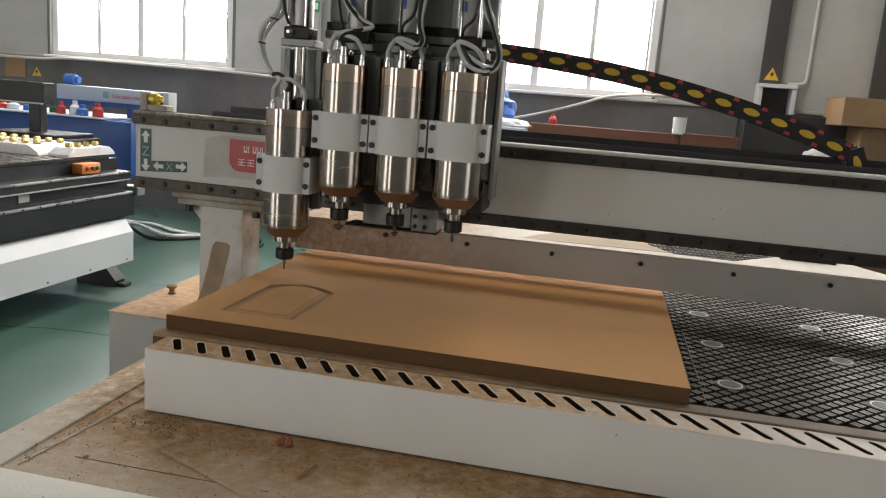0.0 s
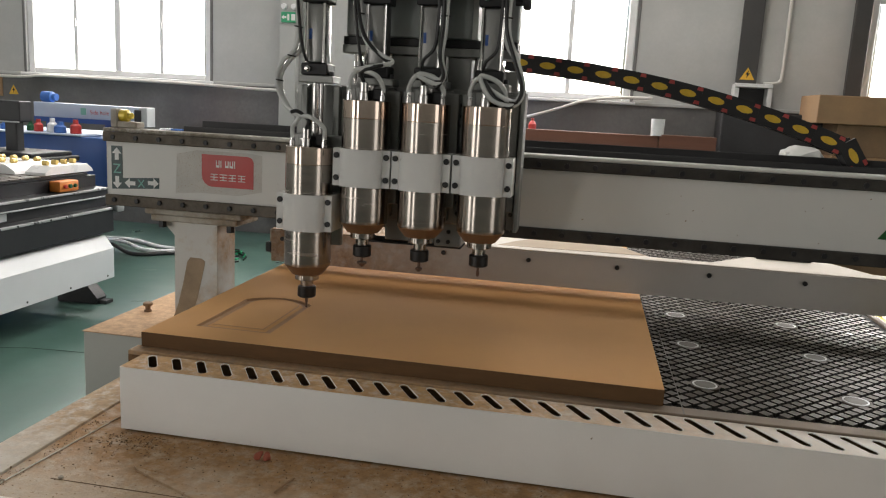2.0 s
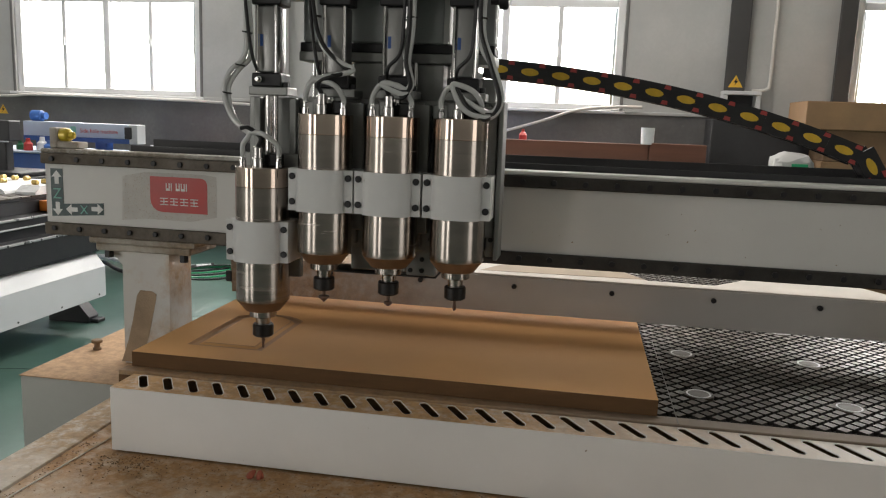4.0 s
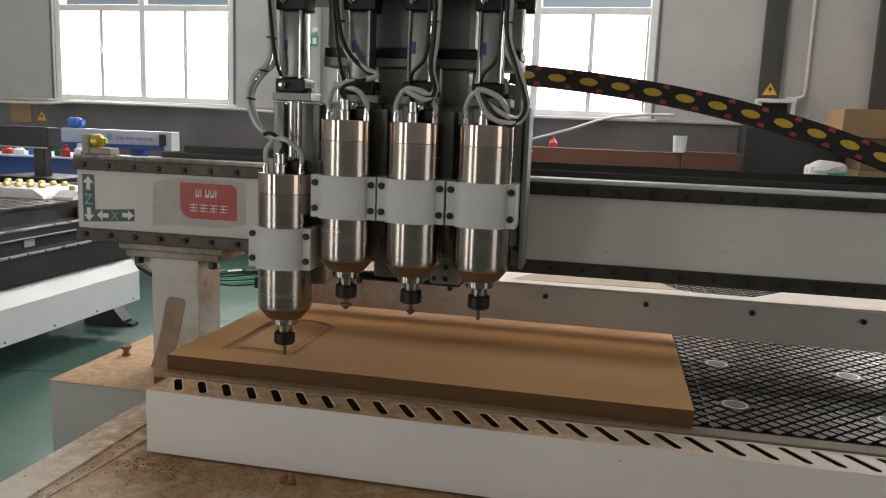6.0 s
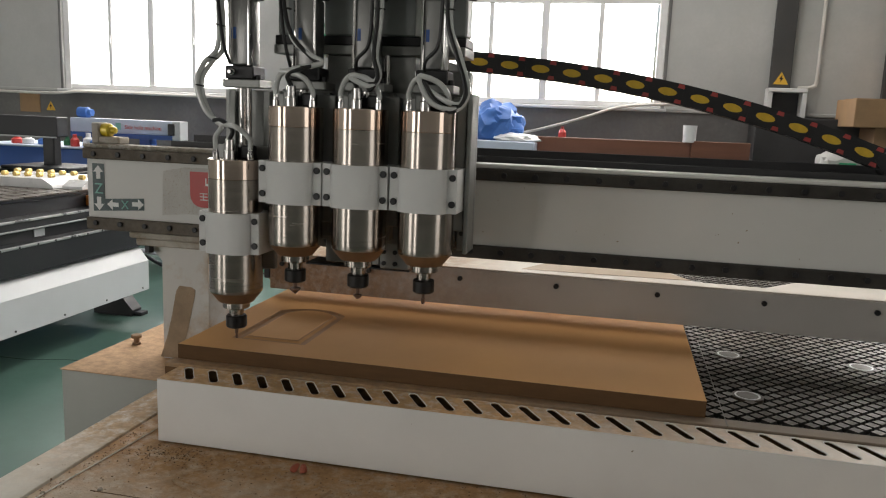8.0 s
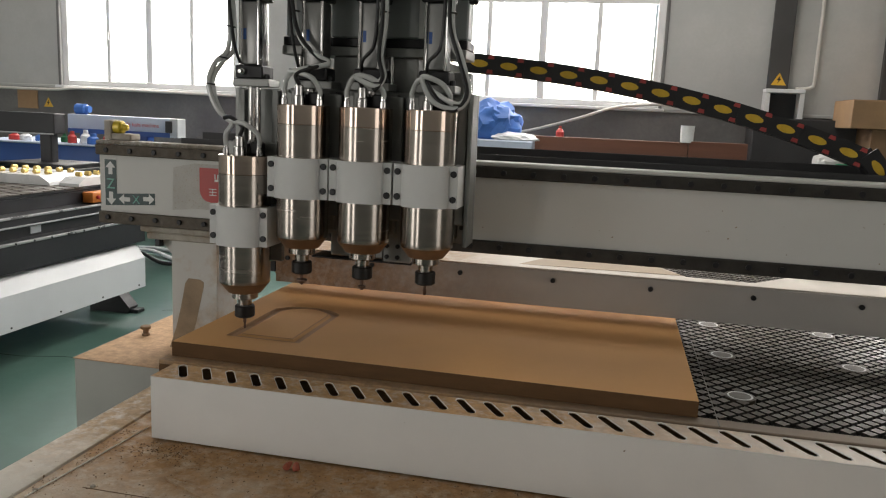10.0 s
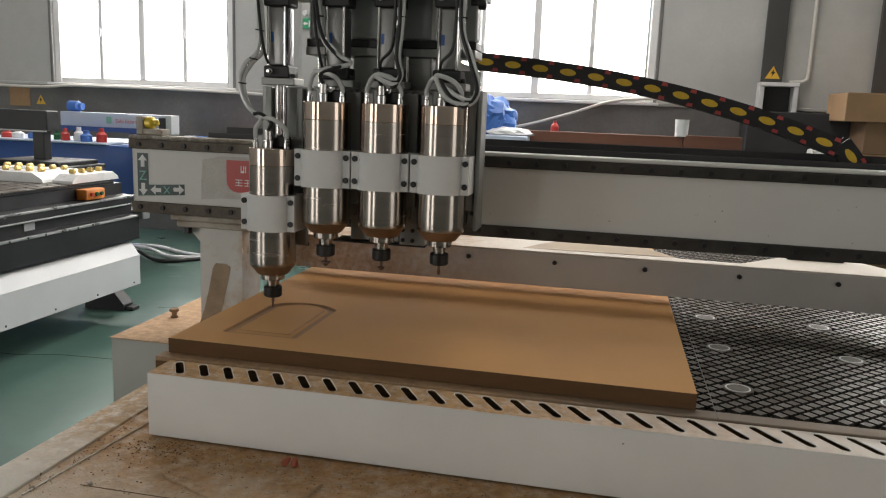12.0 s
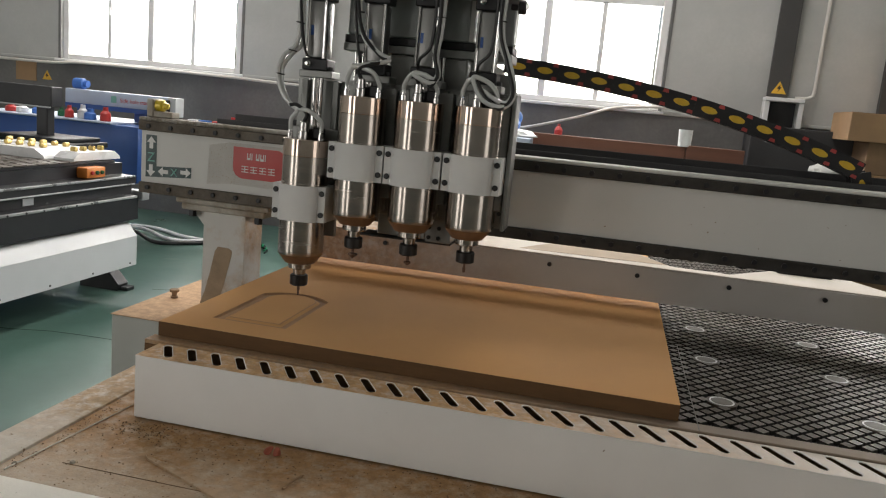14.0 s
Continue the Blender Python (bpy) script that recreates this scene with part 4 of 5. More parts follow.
        part("guide_post", lathe(bmesh.new(), [(0.012, 1.4005), (0.012, 1.6025)], x, 0.27, 18), "chrome", c)
    bs = part("ball_screw_box", box(0.455, 0.678, 0.2345, 0.32, 1.4005, 1.6025, 0.003), "plate", c, "grey screw housing")
    part("screw_rod", lathe(bmesh.new(), [(0.008, 1.53), (0.008, 1.6025)], 0.612, 0.222, 14), "chrome", bs)
    part("carriage_block", box(0.335, 0.80, 0.2345, GF - 0.017, 1.15, 1.40, 0.004), "dark_cab", c, "dark carriage body on the beam rails")
    sk = part("carriage_skirt", box(0.455, 0.60, 0.2375, 0.36, 1.088, 1.1495, 0.003), "plate", c, "grey lower plate")
    part("bearing_plate", box(0.6005, 0.676, 0.2345, 0.36, 1.082, 1.1495, 0.003), "plate", sk, "bolted bearing plate")
    for x in (0.612, 0.641):
        for z in (1.096, 1.125):
            part("plate_bolt", moved(lathe(bmesh.new(), [(0.006, 0), (0.006, -0.004), (0.004, -0.005)], seg=12, axis="y"), x, 0.2343, z), "black", sk)
    part("skirt_strip", box(0.40, 0.676, 0.242, 0.33, 1.076, 1.0815, 0.001), "black", sk)
    part("chain_bracket", box(0.70, 0.735, 0.3005, GF + 0.16, 1.575, 1.6025, 0.003), "plate", c)
    part("chain_bracket_web", box(0.70, 0.80, 0.301, 0.345, 1.4005, 1.5745, 0.003), "plate", c)
    return c


def spindle_head():
    h = thing("spindle_head", "carriage with four stainless router spindles, hoses and air cylinders", "spindle head", (0.51, 0.3, 0.90))
    bits = ("straight", "vee", "ogee", "short")
    for k, cx in enumerate(SPX):
        spindle(h, k, cx, 0.0 if k == 0 else 0.1285, bits[k])
        cylinder(h, k, cx + (-0.002, 0.009, -0.006, -0.004)[k])
    # fixed guide plates, rails and the rear housing
    part("guide_plate", box(0.193, 0.343, 0.214, 0.232, 1.15, 1.512, 0.002), "plate", h, "grey steel guide plate")
    part("guide_plate", box(0.346, 0.8375, 0.214, 0.232, 1.148, 1.516, 0.002), "plate", h, "grey steel guide plate")
    part("side_plate", box(0.826, 0.8375, 0.150, 0.2135, 1.148, 1.516, 0.002), "plate", h, "steel side plate with bolts")
    part("edge_plate", box(0.803, 0.8255, 0.196, 0.2135, 1.148, 1.516, 0.001), "plate", h)
    for z in (1.475, 1.44, 1.24, 1.19):
        part("plate_bolt", moved(lathe(bmesh.new(), [(0.006, 0), (0.006, -0.003)], seg=12, axis="y"), 0.8145, 0.1958, z), "black", h)
    for x in (0.505, 0.665):
        for z in (1.475, 1.445, 1.42, 1.21, 1.18):
            part("plate_bolt", moved(lathe(bmesh.new(), [(0.006, 0), (0.006, -0.004), (0.004, -0.005)], seg=12, axis="y"), x, 0.2138, z), "black", h)
    for cx in SPX:
        part("slide_rail", box(cx - 0.055, cx - 0.037, 0.1885, 0.2135, 1.16, 1.51, 0.002), "plate", h)
        part("slide_rail", box(cx + 0.037, cx + 0.055, 0.1885, 0.2135, 1.16, 1.51, 0.002), "plate", h)
    part("piston_rod", lathe(bmesh.new(), [(0.011, 1.37), (0.011, 1.5138)], SPX[0] - 0.004, 0.165, 20), "chrome", h)
    part("guide_rod", lathe(bmesh.new(), [(0.006, 1.37), (0.006, 1.5138)], SPX[0] + 0.013, 0.163, 14), "chrome", h)
    part("rod_bracket", box(0.214, 0.226, 0.19, 0.2135, 1.44, 1.50, 0.002), "black", h)
    for cx in SPX[1:]:
        part("piston_rod", lathe(bmesh.new(), [(0.011, 1.50), (0.011, 1.5138)], cx - 0.004, 0.165, 20), "chrome", h)
    part("knob", moved(lathe(bmesh.new(), [(0.008, 0.0), (0.008, 0.018), (0.017, 0.02), (0.018, 0.036), (0.014, 0.04)], seg=18, axis="x"), 0.795, 0.165, 1.738), "black", h, "black adjusting knob")
    part("top_plate", box(0.2, 0.82, 0.14, 0.34, 1.7575, 1.772, 0.002), "plate", h)
    # coolant hoses and cables
    for k, cx in enumerate(SPX):
        zt = 1.366 + (0 if k == 0 else 0.1285)
        yl = AX - 0.012
        cyl_x = cx - (0.002 if k < 2 else 0.007)
        if k == 0:
            a = [(cx - 0.045, yl, zt), (cx - 0.045, yl, zt + 0.03), (cx - 0.03, yl, zt + 0.055), (cx - 0.062, 0.12, zt + 0.075), (cx - 0.082, 0.115, zt + 0.12), (cx - 0.085, 0.115, zt + 0.165), (cx - 0.062, 0.12, zt + 0.205), (cx - 0.036, 0.125, zt + 0.235), (cx - 0.034, 0.125, zt + 0.30), (cx - 0.045, 0.13, zt + 0.42), (cx - 0.05, 0.14, zt + 0.58)]
            b = [(cx + 0.045, yl, zt), (cx + 0.042, yl, zt + 0.03), (cx + 0.01, yl - 0.01, zt + 0.056), (cx - 0.03, 0.105, zt + 0.062), (cx - 0.072, 0.108, zt + 0.09), (cx - 0.093, 0.105, zt + 0.15), (cx - 0.078, 0.11, zt + 0.2), (cx - 0.044, 0.115, zt + 0.24), (cx - 0.042, 0.118, zt + 0.34), (cx - 0.05, 0.13, zt + 0.58)]
            cab = [(cx - 0.02, 0.13, 1.57), (cx - 0.026, 0.118, 1.60), (cx - 0.034, 0.112, 1.66), (cx - 0.044, 0.112, 1.76), (cx - 0.06, 0.12, 1.92)]
            cab2 = [(cx - 0.004, AX - 0.02, zt + 0.025), (cx + 0.0, 0.10, zt + 0.048), (cx - 0.03, 0.10, zt + 0.07), (cx - 0.05, 0.102, zt + 0.068)]
            ties = [(cx - 0.088, 0.11, zt + 0.15), (cx - 0.058, 0.117, zt + 0.215), (cx - 0.04, 0.12, zt + 0.29)]
        elif k == 1:
            a = [(cx - 0.045, yl, zt), (cx - 0.045, yl, zt + 0.02), (cx - 0.03, yl - 0.01, zt + 0.05), (cx + 0.0, 0.095, zt + 0.063), (cx + 0.05, 0.095, zt + 0.072), (cx + 0.066, 0.105, zt + 0.082), (cx + 0.03, 0.11, zt + 0.1), (cx - 0.01, 0.115, zt + 0.135), (cx - 0.028, 0.12, zt + 0.2), (cx - 0.036, 0.125, zt + 0.3), (cx - 0.038, 0.13, zt + 0.45)]
            b = [(cx + 0.045, yl, zt), (cx + 0.045, yl, zt + 0.015), (cx + 0.03, yl - 0.012, zt + 0.043), (cx - 0.005, 0.092, zt + 0.055), (cx - 0.03, 0.092, zt + 0.058)]
            cab = [(cx - 0.02, 0.13, 1.56), (cx - 0.026, 0.118, 1.60), (cx - 0.034, 0.112, 1.66), (cx - 0.044, 0.112, 1.76), (cx - 0.06, 0.12, 1.92)]
            cab2 = [(cx - 0.004, AX - 0.02, zt + 0.025), (cx - 0.01, 0.09, zt + 0.05), (cx + 0.03, 0.09, zt + 0.066), (cx + 0.062, 0.1, zt + 0.078), (cx + 0.04, 0.108, zt + 0.09), (cx - 0.012, 0.11, zt + 0.145), (cx - 0.034, 0.112, zt + 0.24), (cx - 0.05, 0.12, zt + 0.42)]
            ties = [(cx + 0.03, 0.096, zt + 0.069), (cx - 0.028, 0.12, zt + 0.2), (cx - 0.036, 0.125, zt + 0.3)]
        else:
            r = 0.045 if k == 2 else 0.085
            w = 0.0 if k == 2 else 0.03
            a = [(cx - 0.045, yl, zt), (cx - 0.045, yl, zt + 0.02), (cx - 0.025, yl - 0.01, zt + 0.048), (cx + 0.01, 0.093, zt + 0.05 - w), (cx + r * 0.8, 0.09, zt + 0.04 - 1.5 * w), (cx + r, 0.1, zt + 0.06 - w), (cx + r * 0.75, 0.11, zt + 0.095), (cx + r * 0.45, 0.118, zt + 0.14), (cx + 0.036, 0.122, zt + 0.2), (cx + 0.034, 0.125, zt + 0.3), (cx + 0.032, 0.13, zt + 0.45)]
            b = [(cx + 0.045, yl, zt), (cx + 0.045, yl, zt + 0.015), (cx + 0.03, yl - 0.012, zt + 0.038), (cx + 0.0, 0.088, zt + 0.052), (cx - 0.02, 0.088, zt + 0.05), (cx + 0.01, 0.083, zt + 0.035 - 1.2 * w), (cx + r * 0.8, 0.082, zt + 0.03 - 1.5 * w), (cx + r * 1.06, 0.095, zt + 0.055 - w), (cx + r * 0.8, 0.105, zt + 0.1), (cx + 0.042, 0.112, zt + 0.17), (cx + 0.043, 0.118, zt + 0.3), (cx + 0.04, 0.125, zt + 0.45)]
            cab = [(cx - 0.02, 0.13, 1.56), (cx - 0.012, 0.115, 1.585), (cx + 0.015, 0.11, 1.615), (cx + 0.022, 0.11, 1.68), (cx + 0.022, 0.112, 1.76), (cx + 0.018, 0.12, 1.92)]
            cab2 = [(cx - 0.004, AX - 0.02, zt + 0.025), (cx - 0.01, 0.09, zt + 0.045), (cx + 0.02, 0.085, zt + 0.033 - w), (cx + r * 0.7, 0.08, zt + 0.022 - 1.4 * w), (cx + r * 1.02, 0.088, zt + 0.05 - w), (cx + r * 0.72, 0.1, zt + 0.1), (cx + 0.036, 0.108, zt + 0.18), (cx + 0.034, 0.11, zt + 0.3), (cx + 0.03, 0.12, zt + 0.45)]
            ties = [(cx + r * 0.8, 0.088, zt + 0.037 - 1.45 * w), (cx + 0.038, 0.118, zt + 0.2), (cx + 0.036, 0.12, zt + 0.3)]
        part("coolant_hose", tube(bmesh.new(), a, 0.0062, 10), "hose", h, "milky coolant hose")
        part("coolant_hose", tube(bmesh.new(), b, 0.0062, 10), "hose", h, "milky coolant hose")
        part("air_line", tube(bmesh.new(), cab, 0.0042, 8), "rubber", h, "black air line")
        part("power_cable", tube(bmesh.new(), cab2, 0.0052, 8), "rubber", h, "black power cable")
        for t in ties:
            part("cable_tie", moved(lathe(bmesh.new(), [(0.012, -0.0018), (0.013, 0.0), (0.012, 0.0018)], seg=14), *t, 0, 0 if k else 10, 0), "tie", h)
    return h


carriage_ob = gantry_carriage()
head_ob = spindle_head()


# ---- the drag chain ----
LINK = 0.083
LINKS = 16
CH_Y = GF + 0.125


def chain_point(dx, s):
    """The chain's centre line, s metres from its fixing on the head, with the head dx from its rest place: x, z and slope."""
    x0, z0 = 0.742 + dx, 1.612
    bend = 1.725 + dx / 2
    x, z, ang, d = x0, z0, -0.035, 0.001
    run = 0.0
    while run < s:
        f = (x - x0) / (bend - x0)
        if f < 1 and ang > -0.7:
            ang = -0.07 - 0.30 * f ** 1.3
        elif z > 1.300:
            ang = max(ang - d / 0.055, -1.35)
        elif ang > -3.1:
            ang -= d / 0.05
        else:
            ang = -math.pi
        x += d * math.cos(ang)
        z += d * math.sin(ang)
        run += d
    return x, z, ang


def chain():
    links = []
    for k in range(LINKS):
        b = bmesh.new()
        L2, H2, D2 = LINK / 2 + 0.002, 0.0262, 0.032 + 0.0009 * (k % 2)
        out = [(-L2, -H2 + 0.001), (-L2 + 0.001, -H2), (L2 - 0.001, -H2), (L2, -H2 + 0.001), (L2, H2 - 0.001), (L2 - 0.001, H2), (-L2 + 0.001, H2), (-L2, H2 - 0.001)]
        prism(b, out, -D2, -D2 + 0.008)
        prism(b, out, D2 - 0.008, D2)
        bx(b, -0.014, 0.014, -D2 + 0.0085, D2 - 0.0085, H2 - 0.006, H2 - 0.001)
        bx(b, -0.014, 0.014, -D2 + 0.0085, D2 - 0.0085, -H2 + 0.001, -H2 + 0.006)
        ob = new("chain_link", finish(b, "chain_link", "chain"))
        tagged(ob, "black plastic drag chain link with yellow and red inserts", "chain link", "links of the drag chain")
        o = [(0.0222 * math.cos(t) * (1.08 if abs(math.cos(t)) > 0.9 else 1), 0.0102 * math.sin(t)) for t in [2 * math.pi * q / 14 for q in range(14)]]
        ob2 = part("yellow_insert", prism(bmesh.new(), o, -D2 - 0.0012, -D2 - 0.0002), "yellow", ob, "yellow oval insert")
        for s in (-1, 1):
            cx, cz = 0.5 * LINK - 0.0105, s * 0.0195
            part("red_clip", prism(bmesh.new(), [(cx - 0.009, cz - 0.005), (cx + 0.009, cz - 0.005), (cx + 0.007, cz + 0.005), (cx - 0.007, cz + 0.005)], -D2 - 0.0012, -D2 - 0.0002), "red_dot", ob, "red clip")
        links.append(ob)
    return links


chain_links = chain()


# ---- things along the north wall ----
def column(x, w=0.18):
    th = thing("steel_column", "dark grey steel column with a yellow warning sign", "column", (x, WALL - 0.09, 0))
    part("column_shaft", box(x - w / 2, x + w / 2, WALL - 0.075, WALL - 0.031, 1.735, ROOF - 0.002, 0.004), "column", th)
    warning(th, x + 0.004, WALL - 0.0765, 1.824, 0.125)
    b = bmesh.new()
    bx(b, x - 0.11, x + 0.21, WALL - 0.20, WALL - 0.031, 1.70, 1.734, 0.004)
    sh = part("bracket_shelf", b, "frame", th, "white painted bracket")
    for xx in (x - 0.09, x + 0.19):
        part("bracket_leg", box(xx - 0.02, xx + 0.02, WALL - 0.19, WALL - 0.031, 1.455, 1.6995, 0.003), "frame", sh)
    part("bracket_back", box(x - 0.069, x + 0.169, WALL - 0.05, WALL - 0.031, 1.455, 1.6995, 0.003), "dark_cab", sh)
    part("column_foot", box(x - 0.1, x + 0.1, WALL - 0.13, WALL - 0.0315, 0, 1.454, 0.004), "column", th)


def warning(parent, x, y, z, s):
    """Yellow triangle with a black flash, facing -y; z is its middle."""
    t = [(x - s / 2, z - s * 0.43), (x + s / 2, z - s * 0.43), (x, z + s * 0.43)]
    sg = part("warning_sign", prism(bmesh.new(), t, y - 0.004, y), "sign_yellow", parent, "yellow triangular warning sign")
    f = [(x + 0.01 * s / 0.15, z + 0.035 * s / 0.15), (x - 0.022 * s / 0.15, z - 0.012 * s / 0.15), (x - 0.002 * s / 0.15, z - 0.012 * s / 0.15), (x - 0.012 * s / 0.15, z - 0.048 * s / 0.15), (x + 0.024 * s / 0.15, z + 0.004 * s / 0.15), (x + 0.004 * s / 0.15, z + 0.004 * s / 0.15)]
    part("flash", prism(bmesh.new(), f, y - 0.006, y - 0.0045), "black", sg)
    return sg


def along_wall():
    column(2.343, 0.174)
    solid("conduit", tube(bmesh.new(), [(2.66, WALL - 0.03, ROOF - 0.01), (2.655, WALL - 0.03, 3.2), (2.65, WALL - 0.03, 2.2), (2.648, WALL - 0.03, 1.82), (2.63, WALL - 0.03, 1.765), (2.58, WALL - 0.04, 1.75), (2.50, WALL - 0.04, 1.745)], 0.015, 10), "conduit", "white plastic conduit down the wall", "conduit")
    solid("dado_pipe", tube(bmesh.new(), [(-7.5, WALL - 0.06, 1.50), (-5.2, WALL - 0.06, 1.475), (-4.6, WALL - 0.07, 1.50), (-3.0, WALL - 0.06, 1.49), (-2.2, WALL - 0.06, 1.47), (-1.0, WALL - 0.06, 1.47)], 0.016, 8), "conduit", "grey pipe along the top of the dado", "pipe")
    solid("slack_cable", tube(bmesh.new(), [(-0.2, WALL - 0.06, 1.22), (0.15, WALL - 0.06, 1.27), (0.6, WALL - 0.06, 1.40), (0.95, WALL - 0.06, 1.52), (1.25, WALL - 0.06, 1.56), (1.55, WALL - 0.05, 1.57)], 0.014, 8), "conduit", "white cable slung along the wall", "cable")
    solid("wall_post", box(3.17, 3.30, WALL - 0.09, WALL - 0.031, 0, ROOF - 0.002, 0.004), "column", "dark steel post against the wall", "post")
    solid("wall_post", box(-2.05, -1.88, WALL - 0.12, WALL - 0.031, 0, ROOF - 0.002, 0.004), "wall", "grey plastered pier against the wall", "post")
    ex = thing("exit_sign", "small green exit sign with a white arrow", "exit sign", (-1.965, WALL - 0.125, 2.1))
    part("sign_plate", box(-2.03, -1.87, WALL - 0.135, WALL - 0.1215, 2.12, 2.22, 0.003), "sign_green", ex)
    b = arrow(bmesh.new(), -2.0, 2.17, 0.05, 2, WALL - 0.137)
    bx(b, -1.965, -1.945, WALL - 0.137, WALL - 0.1355, 2.14, 2.20)
    bx(b, -1.925, -1.885, WALL - 0.137, WALL - 0.1355, 2.14, 2.20)
    part("sign_print", b, "decal_white", ex)
    for s in (-1, 1):
        part("sign_lamp", moved(lathe(bmesh.new(), [(0.025, -0.03), (0.03, 0), (0.0, 0.012)][:2], seg=14, axis="y"), -1.95 + s * 0.05, WALL - 0.125, 2.27), "frame", ex)
    # plywood leaf and sign on the dado
    wb = thing("notice_board", "square of plain plywood fixed to the dado", "board", (-5.365, WALL - 0.02, 1.262))
    part("board_panel", box(-5.49, -5.24, WALL - 0.03, WALL - 0.0125, 1.262, 1.467, 0.002), "card", wb)
    ws = thing("warning_plate", "yellow triangular warning sign on the dado", "warning sign", (-5.11, WALL - 0.02, 1.28))
    warning(ws, -5.11, WALL - 0.0125, 1.337, 0.115)
    # long reddish boards lying on a stand
    st = thing("board_stack", "long reddish veneered boards on edge", "boards", (0.7, 5.6, 0))
    part("board_leaf", box(0.305, 1.573, 5.5, 5.56, 0.55, 1.247, 0.003), "redwood", st)
    part("board_leaf", box(1.577, 2.032, 5.49, 5.56, 0.55, 1.260, 0.003), "redwood", st)
    part("board_leaf", box(0.35, 2.0, 5.565, 5.62, 0.55, 1.235, 0.003), "redwood", st)
    part("board_stand", box(0.3, 2.04, 5.45, 5.75, 0, 0.549, 0.01), "dark_cab", st)
    b = lathe(bmesh.new(), [(0.050, 1.2475), (0.052, 1.251), (0.056, 1.385), (0.052, 1.385), (0.047, 1.265), (0.004, 1.262)], 1.56, 5.53, 28)
    solid("paper_tube", b, "plastic_white", "white open-topped tube standing on the boards", "tube")
    solid("pale_crate", box(-0.25, 0.325, 5.3, 5.8, 0.0, 1.20, 0.01), "lilac", "pale blue-grey crate beside the boards", "crate")
    solid("dark_cabinet", box(2.12, 2.93, WALL - 0.45, WALL - 0.06, 0, 1.48, 0.006), "dark_cab", "dark grey cabinet against the wall", "cabinet")
    # red cone shape and a blue covered bundle
    solid("red_bottle", lathe(bmesh.new(), [(0.034, 1.2355), (0.034, 1.285), (0.02, 1.31), (0.013, 1.315), (0.013, 1.335)], 0.523, 5.59, 16), "red_plastic", "small red plastic bottle on the boards", "bottle")
    b = bmesh.new()
    bmesh.ops.create_icosphere(b, subdivisions=4, radius=1.0)
    for v in b.verts:
        f = 1 + 0.22 * noise.noise(v.co * 2.3) + 0.10 * noise.noise(v.co * 6.1)
        v.co = Vector((v.co.x * 0.25 * f, v.co.y * 0.2 * f, max(v.co.z, -0.6) * 0.2 * f))
    solid("tarpaulin_cover", moved(b, -0.06, 5.55, 1.325), "blue_bright", "blue tarpaulin thrown over a bundle", "tarpaulin")
    b = bmesh.new()
    bmesh.ops.create_icosphere(b, subdivisions=3, radius=1.0)
    for v in b.verts:
        f = 1 + 0.25 * noise.noise(v.co * 2.0 + Vector((5, 1, 0)))
        v.co = Vector((v.co.x * 0.2 * f, v.co.y * 0.1 * f, max(v.co.z, -0.5) * 0.045 * f))
    solid("white_bag", moved(b, 0.15, 5.42, 1.222), "plastic_white", "crumpled white bag before the bundle", "bag")
    # cardboard boxes
    def carton(x0, x1, y0, y1, z0, z1, m, lab):
        c = thing("carton", lab, "cardboard box", ((x0 + x1) / 2, (y0 + y1) / 2, z0), "stacked cartons")
        part("carton_body", box(x0, x1, y0, y1, z0, z1 - 0.004, 0.004), m, c)
        part("carton_flap", box(x0 + 0.002, x1 - 0.002, y0 + 0.002, (y0 + y1) / 2 - 0.002, z1 - 0.0035, z1, 0.001), m, c)
        part("carton_flap", box(x0 + 0.002, x1 - 0.002, (y0 + y1) / 2 + 0.002, y1 - 0.002, z1 - 0.0035, z1, 0.001), m, c)
        part("carton_tape", box(x0 - 0.001, x1 + 0.001, (y0 + y1) / 2 - 0.03, (y0 + y1) / 2 + 0.03, z1 + 0.0003, z1 + 0.001), "card_dark", c, "brown tape")
    carton(2.90, 3.75, 5.55, 6.05, 0.0, 0.95, "card_dark", "large worn brown carton")
    carton(2.92, 3.42, 5.5, 6.0, 0.951, 1.17, "card", "brown carton in a stack")
    carton(3.43, 3.9, 5.5, 6.0, 0.951, 1.17, "card_dark", "brown carton in a stack")
    carton(2.93, 3.40, 5.5, 5.95, 1.171, 1.42, "card_dark", "brown carton in a stack")
    carton(3.42, 3.85, 5.5, 5.95, 1.171, 1.42, "card", "brown carton in a stack")
    carton(2.757, 3.70, 5.45, 6.0, 1.421, 1.64, "card", "wide brown carton on top of a stack")
    b = bmesh.new()
    bmesh.ops.create_icosphere(b, subdivisions=3, radius=1.0)
    for v in b.verts:
        f = 1 + 0.2 * noise.noise(v.co * 2.4)
        v.co = Vector((math.copysign(abs(v.co.x) ** 0.6, v.co.x) * 0.16 * f, v.co.y * 0.12 * f, math.copysign(abs(v.co.z) ** 0.6, v.co.z) * 0.13 * f))
    solid("paper_sack", moved(b, 2.66, 5.35, 1.10), "wall", "white paper sack with a green mark", "sack")
    solid("sack_pallet", box(2.3, 2.88, 5.1, 5.7, 0, 0.97, 0.01), "dark_cab", "dark stand under the sack", "stand")
    solid("sack_mark", box(2.63, 2.75, 5.215, 5.222, 1.10, 1.15, 0.001), "sign_green", "green printed patch on the sack", "print")
    solid("cloth_heap", moved(blob(0.22, 0.15, 0.06, 7), 2.42, 5.3, 1.015), "plastic_white", "heap of pale cloth on the stand", "cloth")


def blob(a, b2, c, seed, sub=3):
    b = bmesh.new()
    bmesh.ops.create_icosphere(b, subdivisions=sub, radius=1.0)
    for v in b.verts:
